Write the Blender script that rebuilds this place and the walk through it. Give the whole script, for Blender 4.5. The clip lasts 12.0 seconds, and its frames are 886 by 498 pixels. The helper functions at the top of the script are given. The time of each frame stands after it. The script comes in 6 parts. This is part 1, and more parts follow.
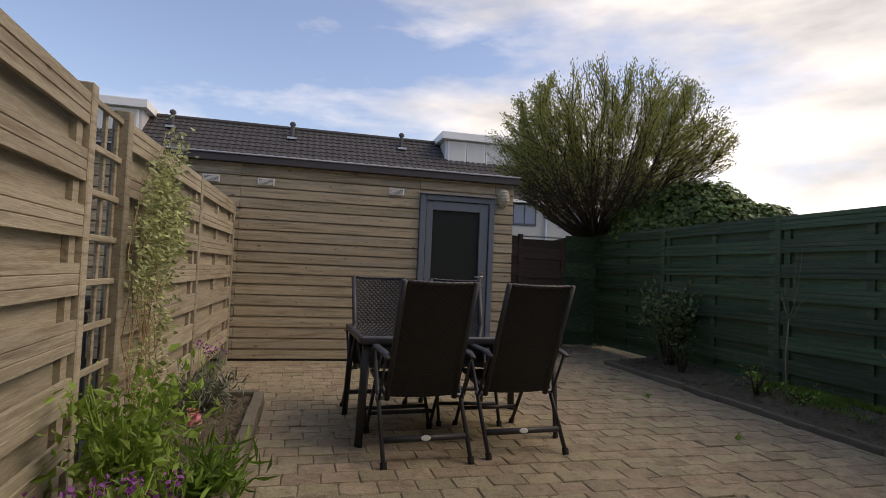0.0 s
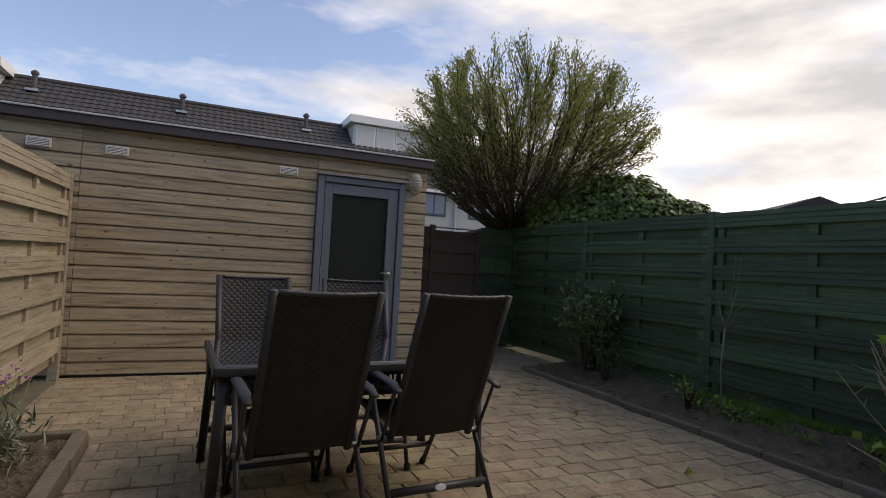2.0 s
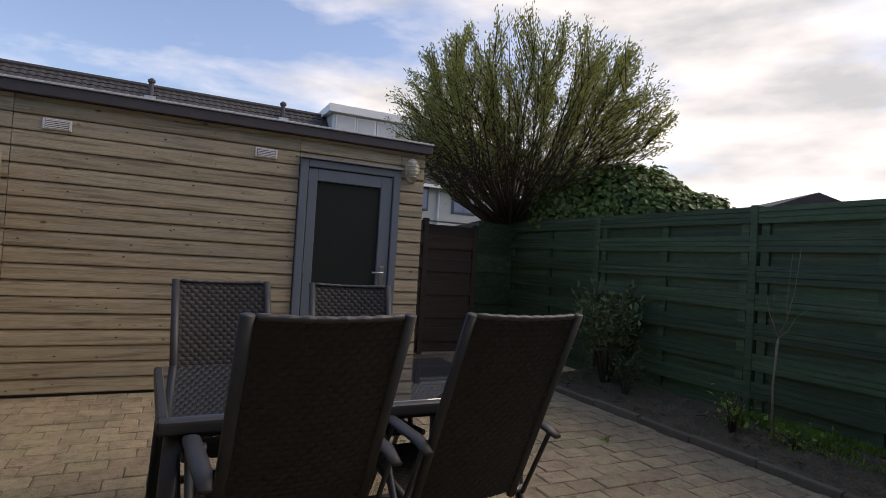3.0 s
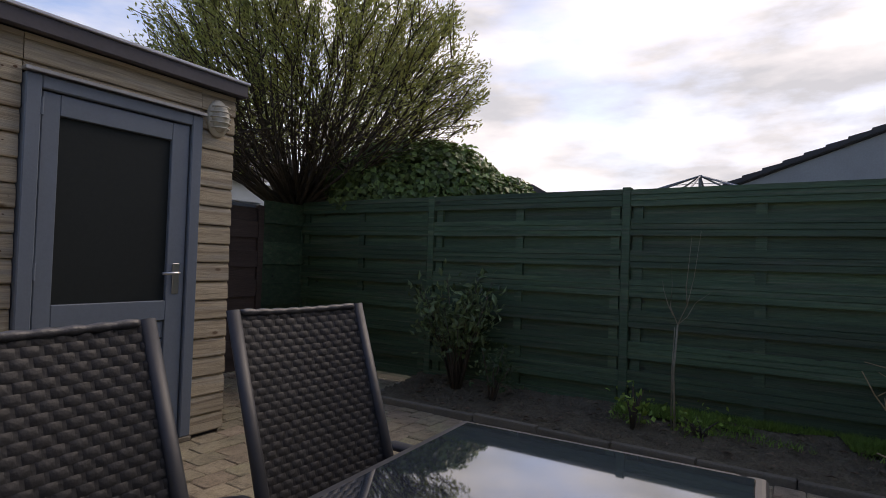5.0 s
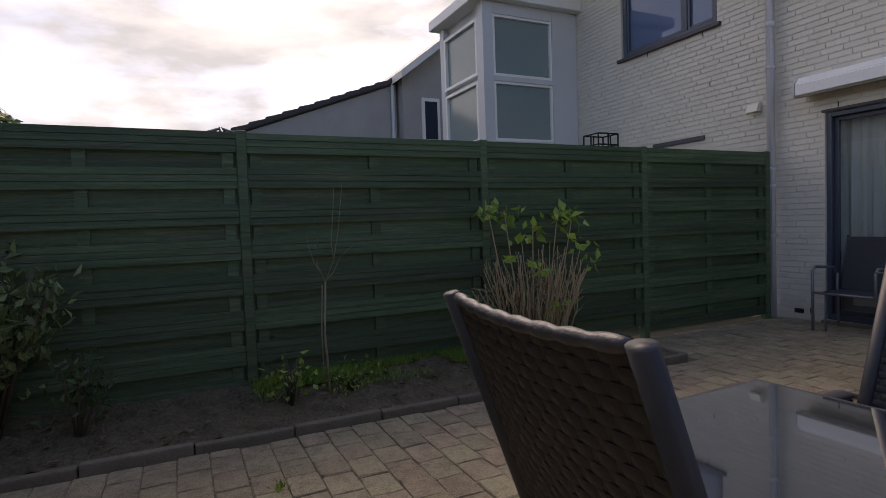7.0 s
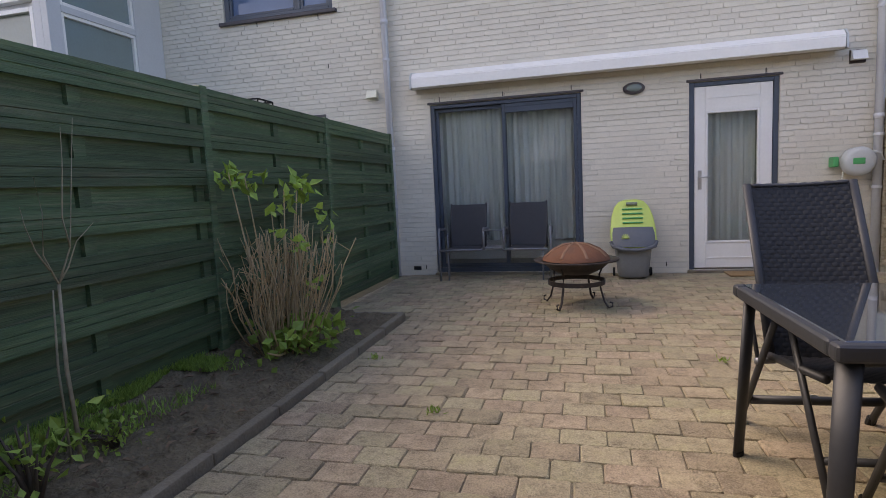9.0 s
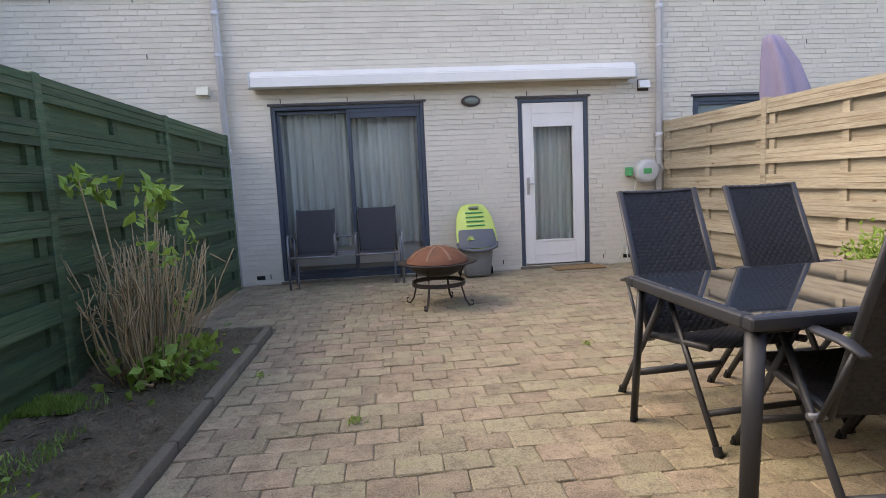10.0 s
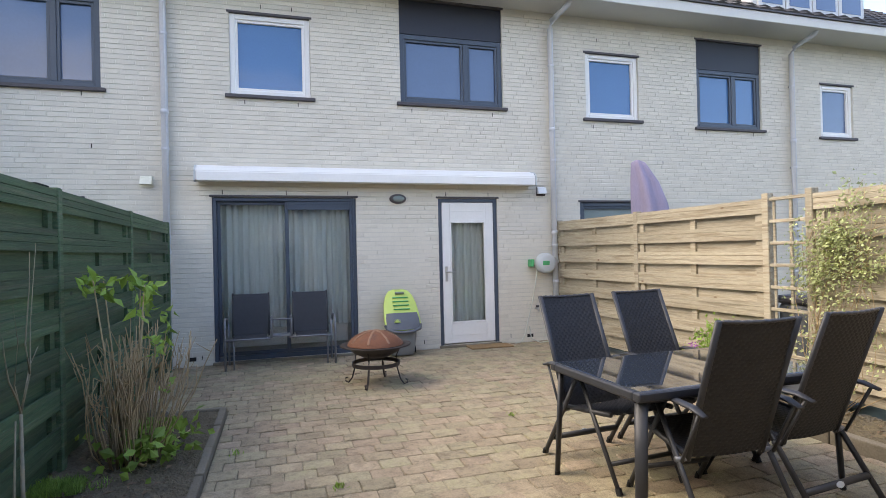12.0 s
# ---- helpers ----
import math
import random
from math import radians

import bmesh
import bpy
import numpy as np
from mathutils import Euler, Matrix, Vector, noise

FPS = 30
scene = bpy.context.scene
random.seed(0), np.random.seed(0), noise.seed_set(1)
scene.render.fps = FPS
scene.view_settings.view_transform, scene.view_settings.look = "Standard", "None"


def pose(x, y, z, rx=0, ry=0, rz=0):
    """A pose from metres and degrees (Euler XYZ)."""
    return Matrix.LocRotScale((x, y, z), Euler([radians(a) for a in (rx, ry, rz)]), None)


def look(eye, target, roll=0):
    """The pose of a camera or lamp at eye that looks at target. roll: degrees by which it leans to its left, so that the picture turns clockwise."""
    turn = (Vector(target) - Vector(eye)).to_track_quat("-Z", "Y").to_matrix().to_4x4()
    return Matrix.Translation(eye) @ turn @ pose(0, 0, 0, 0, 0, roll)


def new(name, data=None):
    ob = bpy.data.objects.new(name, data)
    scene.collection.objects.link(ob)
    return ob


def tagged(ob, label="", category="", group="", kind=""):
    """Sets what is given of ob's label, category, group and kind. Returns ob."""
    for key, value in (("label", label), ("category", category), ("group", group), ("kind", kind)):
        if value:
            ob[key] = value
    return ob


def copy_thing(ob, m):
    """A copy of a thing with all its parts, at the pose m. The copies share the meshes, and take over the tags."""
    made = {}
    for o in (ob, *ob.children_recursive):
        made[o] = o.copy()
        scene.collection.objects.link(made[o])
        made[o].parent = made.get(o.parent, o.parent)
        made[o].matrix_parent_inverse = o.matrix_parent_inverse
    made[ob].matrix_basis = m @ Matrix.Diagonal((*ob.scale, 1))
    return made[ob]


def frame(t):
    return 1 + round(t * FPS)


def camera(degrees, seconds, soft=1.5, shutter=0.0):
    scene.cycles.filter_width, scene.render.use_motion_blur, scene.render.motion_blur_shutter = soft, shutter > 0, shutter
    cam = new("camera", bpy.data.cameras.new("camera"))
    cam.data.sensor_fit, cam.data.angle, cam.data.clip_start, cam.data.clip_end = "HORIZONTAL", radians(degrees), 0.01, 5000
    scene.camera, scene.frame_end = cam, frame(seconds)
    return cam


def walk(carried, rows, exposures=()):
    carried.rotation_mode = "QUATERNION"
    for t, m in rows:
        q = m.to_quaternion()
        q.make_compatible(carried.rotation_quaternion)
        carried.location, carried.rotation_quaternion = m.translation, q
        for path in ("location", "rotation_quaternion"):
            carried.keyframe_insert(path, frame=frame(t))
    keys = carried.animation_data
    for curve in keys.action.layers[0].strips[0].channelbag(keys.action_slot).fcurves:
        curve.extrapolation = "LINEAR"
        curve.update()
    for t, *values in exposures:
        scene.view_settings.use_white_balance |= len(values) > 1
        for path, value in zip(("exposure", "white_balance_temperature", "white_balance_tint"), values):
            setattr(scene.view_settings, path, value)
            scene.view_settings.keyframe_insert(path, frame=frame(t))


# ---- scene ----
cam = camera(77.5, 12.0, soft=0.9)
PATH = [
    (0, (0.357, 1.025, 1.119), (0.843, 2.963, 1.201), 2.4),
    (0.5, (0.405, 1.157, 1.124), (0.954, 3.079, 1.205), 2.7),
    (1, (0.493, 1.374, 1.15), (1.083, 3.283, 1.23), 3.1),
    (1.5, (0.563, 1.598, 1.163), (1.214, 3.488, 1.233), 3.2),
    (2, (0.642, 1.899, 1.19), (1.445, 3.73, 1.25), 3.2),
    (2.5, (0.711, 2.273, 1.18), (1.574, 4.077, 1.229), 3.2),
    (2.7, (0.751, 2.434, 1.207), (1.615, 4.237, 1.253), 3.3),
    (4.5, (0.521, 4.01, 1.228), (1.927, 5.431, 1.27), 3.2),
    (5, (0.543, 4.53, 1.191), (2.235, 5.595, 1.24), 1.9),
    (5.5, (0.544, 4.925, 1.17), (2.39, 5.692, 1.216), 1.9),
    (6, (0.679, 5.421, 1.188), (2.662, 5.683, 1.175), -0.2),
    (6.5, (0.845, 5.741, 1.171), (2.823, 5.451, 1.119), -1.4),
    (7, (1.091, 6.046, 1.161), (2.895, 5.186, 1.072), -2.0),
    (7.5, (1.373, 6.301, 1.156), (2.879, 4.99, 1.041), -3.1),
    (7.7, (1.528, 6.386, 1.152), (2.913, 4.95, 1.018), -2.8),
    (9.3, (2.841, 6.939, 1.108), (3.155, 4.976, 0.887), -2.9),
    (9.5, (2.902, 6.871, 1.115), (3.102, 4.894, 0.893), -2.9),
    (10, (3.217, 6.991, 1.15), (3.023, 5.015, 0.916), -2.7),
    (10.5, (3.357, 7.173, 1.213), (2.949, 5.23, 0.975), -2.7),
    (11, (3.53, 7.376, 1.274), (3.026, 5.452, 1.059), -2.1),
    (11.5, (3.655, 7.528, 1.329), (3.115, 5.605, 1.22), -1.9),
    (12, (3.758, 7.691, 1.395), (3.181, 5.776, 1.405), -1.3),
]
walk(cam, [(t, look(eye, target, roll)) for t, eye, target, roll in PATH],
     exposures=[(0, 0.13, 8800, 18), (2.5, 0.11, 8400, 17), (4.5, 0.17, 8100, 20), (5.5, 0.12, 8100, 20), (6.5, 0.15, 8500, 23),
                (7.5, 0.38, 9000, 23), (9.5, 1.36, 8500, 20), (12, 1.63, 8100, 14)])

# ---- sky, sun ----
SUN_EL, SUN_AZ = radians(45), radians(105)      # azimuth clockwise from +y
world = bpy.data.worlds.new("overcast_sky")
scene.world = world
world.use_nodes = True
wn, wl = world.node_tree.nodes, world.node_tree.links
wn.clear()
w_out, w_bg = wn.new("ShaderNodeOutputWorld"), wn.new("ShaderNodeBackground")
w_sky = wn.new("ShaderNodeTexSky")
w_sky.sky_type, w_sky.sun_disc = "NISHITA", False
w_sky.sun_elevation, w_sky.sun_rotation = SUN_EL, SUN_AZ
w_sky.dust_density, w_sky.ozone_density = 1.5, 1.5
w_bg.inputs["Strength"].default_value = 0.15
w_co, w_map = wn.new("ShaderNodeTexCoord"), wn.new("ShaderNodeMapping")
w_map.inputs["Scale"].default_value = (1.0, 1.0, 3.2)
w_map.inputs["Location"].default_value = (0.3, 0.55, 0.1)
w_n1, w_n2 = wn.new("ShaderNodeTexNoise"), wn.new("ShaderNodeTexNoise")
w_n1.inputs["Scale"].default_value, w_n1.inputs["Detail"].default_value = 2.1, 9
w_n1.inputs["Roughness"].default_value = 0.55
w_n2.inputs["Scale"].default_value, w_n2.inputs["Detail"].default_value = 3.4, 6
w_ramp, w_shade = wn.new("ShaderNodeValToRGB"), wn.new("ShaderNodeValToRGB")
w_ramp.color_ramp.elements[0].position, w_ramp.color_ramp.elements[1].position = 0.49, 0.71
w_shade.color_ramp.elements[0].position, w_shade.color_ramp.elements[1].position = 0.36, 0.62
w_shade.color_ramp.elements[0].color = (3.6, 4.2, 5.1, 1)
w_shade.color_ramp.elements[1].color = (7.0, 7.6, 8.6, 1)
w_mix = wn.new("ShaderNodeMix")
w_mix.data_type = "RGBA"
wl.new(w_co.outputs["Generated"], w_map.inputs["Vector"])
wl.new(w_map.outputs["Vector"], w_n1.inputs["Vector"])
wl.new(w_map.outputs["Vector"], w_n2.inputs["Vector"])
w_sep, w_tilt = wn.new("ShaderNodeSeparateXYZ"), wn.new("ShaderNodeMath")
w_tilt.operation = "MULTIPLY_ADD"
w_tilt.inputs[1].default_value = 0.23
wl.new(w_co.outputs["Generated"], w_sep.inputs["Vector"])
wl.new(w_sep.outputs["X"], w_tilt.inputs[0])
wl.new(w_n1.outputs["Fac"], w_tilt.inputs[2])
wl.new(w_tilt.outputs["Value"], w_ramp.inputs["Fac"])
wl.new(w_n2.outputs["Fac"], w_shade.inputs["Fac"])
wl.new(w_ramp.outputs["Color"], w_mix.inputs["Factor"])
w_gain = wn.new("ShaderNodeVectorMath")
w_gain.operation = "MULTIPLY"
w_gain.inputs[1].default_value = (1.08, 1.22, 1.46)
wl.new(w_sky.outputs["Color"], w_gain.inputs[0])
wl.new(w_gain.outputs["Vector"], w_mix.inputs["A"])
wl.new(w_shade.outputs["Color"], w_mix.inputs["B"])
wl.new(w_mix.outputs["Result"], w_bg.inputs["Color"])
wl.new(w_bg.outputs["Background"], w_out.inputs["Surface"])

sun_data = bpy.data.lights.new("sun", "SUN")
sun_data.energy, sun_data.angle, sun_data.color = 1.1, radians(32), (1.0, 0.95, 0.88)
sun = new("sun", sun_data)
sun_from = Vector((math.cos(SUN_EL) * math.sin(SUN_AZ), math.cos(SUN_EL) * math.cos(SUN_AZ), math.sin(SUN_EL)))
sun.matrix_world = look(sun_from * 60, (0, 0, 0))


# ---- materials ----
def material(name, color, rough=0.6, vary=0.18, scale=6.0, stretch=(1, 1, 1), fine=40.0, bump=0.15, metal=0.0,
             second=None, piece=0.0, island=0.0, coat=0.0, spec=0.5, blotch=0.0, depth=0.01, tint=None, thin=0.0, grain=None, knots=None):
    """A surface with two scales of variation. second: the colour it drifts to; piece, island: change from piece to piece;
    blotch: amount of the second colour in patches."""
    m = bpy.data.materials.new(name)
    m.use_nodes = True
    n, l = m.node_tree.nodes, m.node_tree.links
    b = n["Principled BSDF"]
    b.inputs["Roughness"].default_value, b.inputs["Metallic"].default_value = rough, metal
    b.inputs["Specular IOR Level"].default_value = spec
    b.inputs["Coat Weight"].default_value = coat
    co, mp, info = n.new("ShaderNodeTexCoord"), n.new("ShaderNodeMapping"), n.new("ShaderNodeObjectInfo")
    mp.inputs["Scale"].default_value = stretch
    shift = n.new("ShaderNodeVectorMath")
    shift.operation = "SCALE"
    shift.inputs[0].default_value = (13.7, 7.3, 5.1)
    l.new(info.outputs["Random"], shift.inputs["Scale"])
    l.new(co.outputs["Object"], mp.inputs["Vector"])
    l.new(shift.outputs["Vector"], mp.inputs["Location"])
    big, small = n.new("ShaderNodeTexNoise"), n.new("ShaderNodeTexNoise")
    big.inputs["Scale"].default_value, big.inputs["Detail"].default_value = scale, 5
    small.inputs["Scale"].default_value, small.inputs["Detail"].default_value = fine, 4
    l.new(mp.outputs["Vector"], big.inputs["Vector"])
    l.new(mp.outputs["Vector"], small.inputs["Vector"])
    base = n.new("ShaderNodeRGB")
    base.outputs[0].default_value = (*color, 1)
    current = base.outputs[0]
    if second:
        ramp = n.new("ShaderNodeValToRGB")
        ramp.color_ramp.elements[0].position, ramp.color_ramp.elements[1].position = 0.62 - blotch, 0.82 - blotch
        l.new(big.outputs["Fac"], ramp.inputs["Fac"])
        mix = n.new("ShaderNodeMix")
        mix.data_type = "RGBA"
        mix.inputs["B"].default_value = (*second, 1)
        l.new(ramp.outputs["Color"], mix.inputs["Factor"])
        l.new(current, mix.inputs["A"])
        current = mix.outputs["Result"]
    if tint:
        source = info.outputs["Random"] if piece else n.new("ShaderNodeNewGeometry").outputs["Random Per Island"]
        shuffle = n.new("ShaderNodeMath")
        shuffle.operation = "PINGPONG"
        shuffle.inputs[1].default_value = 0.19
        l.new(source, shuffle.inputs[0])
        level = n.new("ShaderNodeMapRange")
        level.inputs["From Max"].default_value = 0.19
        l.new(shuffle.outputs["Value"], level.inputs["Value"])
        mix = n.new("ShaderNodeMix")
        mix.data_type = "RGBA"
        mix.inputs["B"].default_value = (*tint, 1)
        l.new(level.outputs["Result"], mix.inputs["Factor"])
        l.new(current, mix.inputs["A"])
        current = mix.outputs["Result"]
    if grain:                       # (colour, stretch along the three axes, scale, amount)
        gm, gn, gr, mix = n.new("ShaderNodeMapping"), n.new("ShaderNodeTexNoise"), n.new("ShaderNodeValToRGB"), n.new("ShaderNodeMix")
        gm.inputs["Scale"].default_value = grain[1]
        l.new(co.outputs["Object"], gm.inputs["Vector"])
        l.new(shift.outputs["Vector"], gm.inputs["Location"])
        gn.inputs["Scale"].default_value, gn.inputs["Detail"].default_value, gn.inputs["Distortion"].default_value = grain[2], 3, 0.6
        l.new(gm.outputs["Vector"], gn.inputs["Vector"])
        gr.color_ramp.elements[0].position, gr.color_ramp.elements[1].position = 0.50, 0.68
        gr.color_ramp.elements[1].color = (grain[3], grain[3], grain[3], 1)
        l.new(gn.outputs["Fac"], gr.inputs["Fac"])
        mix.data_type = "RGBA"
        mix.inputs["B"].default_value = (*grain[0], 1)
        l.new(gr.outputs["Color"], mix.inputs["Factor"])
        l.new(current, mix.inputs["A"])
        current = mix.outputs["Result"]
    if knots:                       # (colour, stretch, scale, size)
        km, kv, kr, mix = n.new("ShaderNodeMapping"), n.new("ShaderNodeTexVoronoi"), n.new("ShaderNodeValToRGB"), n.new("ShaderNodeMix")
        km.inputs["Scale"].default_value = knots[1]
        l.new(co.outputs["Object"], km.inputs["Vector"])
        l.new(shift.outputs["Vector"], km.inputs["Location"])
        kv.inputs["Scale"].default_value = knots[2]
        l.new(km.outputs["Vector"], kv.inputs["Vector"])
        kr.color_ramp.elements[0].color, kr.color_ramp.elements[1].color = (0.85, 0.85, 0.85, 1), (0, 0, 0, 1)
        kr.color_ramp.elements[0].position, kr.color_ramp.elements[1].position = knots[3] * 0.45, knots[3]
        l.new(kv.outputs["Distance"], kr.inputs["Fac"])
        mix.data_type = "RGBA"
        mix.inputs["B"].default_value = (*knots[0], 1)
        l.new(kr.outputs["Color"], mix.inputs["Factor"])
        l.new(current, mix.inputs["A"])
        current = mix.outputs["Result"]
    total = n.new("ShaderNodeMath")
    total.operation = "ADD"
    l.new(big.outputs["Fac"], total.inputs[0])
    l.new(small.outputs["Fac"], total.inputs[1])
    span = n.new("ShaderNodeMapRange")
    span.inputs["From Min"].default_value, span.inputs["From Max"].default_value = 0.6, 1.4
    span.inputs["To Min"].default_value, span.inputs["To Max"].default_value = 1 - vary, 1 + vary
    l.new(total.outputs["Value"], span.inputs["Value"])
    value = span.outputs["Result"]
    for amount, source in ((piece, info.outputs["Random"]), (island, None)):
        if amount:
            if source is None:
                source = n.new("ShaderNodeNewGeometry").outputs["Random Per Island"]
            r = n.new("ShaderNodeMapRange")
            r.inputs["To Min"].default_value, r.inputs["To Max"].default_value = 1 - amount, 1 + amount
            l.new(source, r.inputs["Value"])
            times = n.new("ShaderNodeMath")
            times.operation = "MULTIPLY"
            l.new(value, times.inputs[0])
            l.new(r.outputs["Result"], times.inputs[1])
            value = times.outputs["Value"]
    tone = n.new("ShaderNodeVectorMath")
    tone.operation = "SCALE"
    l.new(current, tone.inputs[0])
    l.new(value, tone.inputs["Scale"])
    l.new(tone.outputs["Vector"], b.inputs["Base Color"])
    if thin:
        through_light, blend = n.new("ShaderNodeBsdfTranslucent"), n.new("ShaderNodeMixShader")
        blend.inputs["Fac"].default_value = thin
        l.new(tone.outputs["Vector"], through_light.inputs["Color"])
        l.new(b.outputs["BSDF"], blend.inputs[1])
        l.new(through_light.outputs["BSDF"], blend.inputs[2])
        l.new(blend.outputs["Shader"], n["Material Output"].inputs["Surface"])
    if bump:
        bp = n.new("ShaderNodeBump")
        bp.inputs["Strength"].default_value, bp.inputs["Distance"].default_value = bump, depth
        l.new(total.outputs["Value"], bp.inputs["Height"])
        l.new(bp.outputs["Normal"], b.inputs["Normal"])
    return m


def glass(name, color=(0.9, 0.95, 0.95), rough=0.0):
    m = bpy.data.materials.new(name)
    m.use_nodes = True
    b = m.node_tree.nodes["Principled BSDF"]
    b.inputs["Base Color"].default_value = (*color, 1)
    b.inputs["Roughness"].default_value, b.inputs["IOR"].default_value = rough, 1.5
    b.inputs["Transmission Weight"].default_value = 1.0
    return m


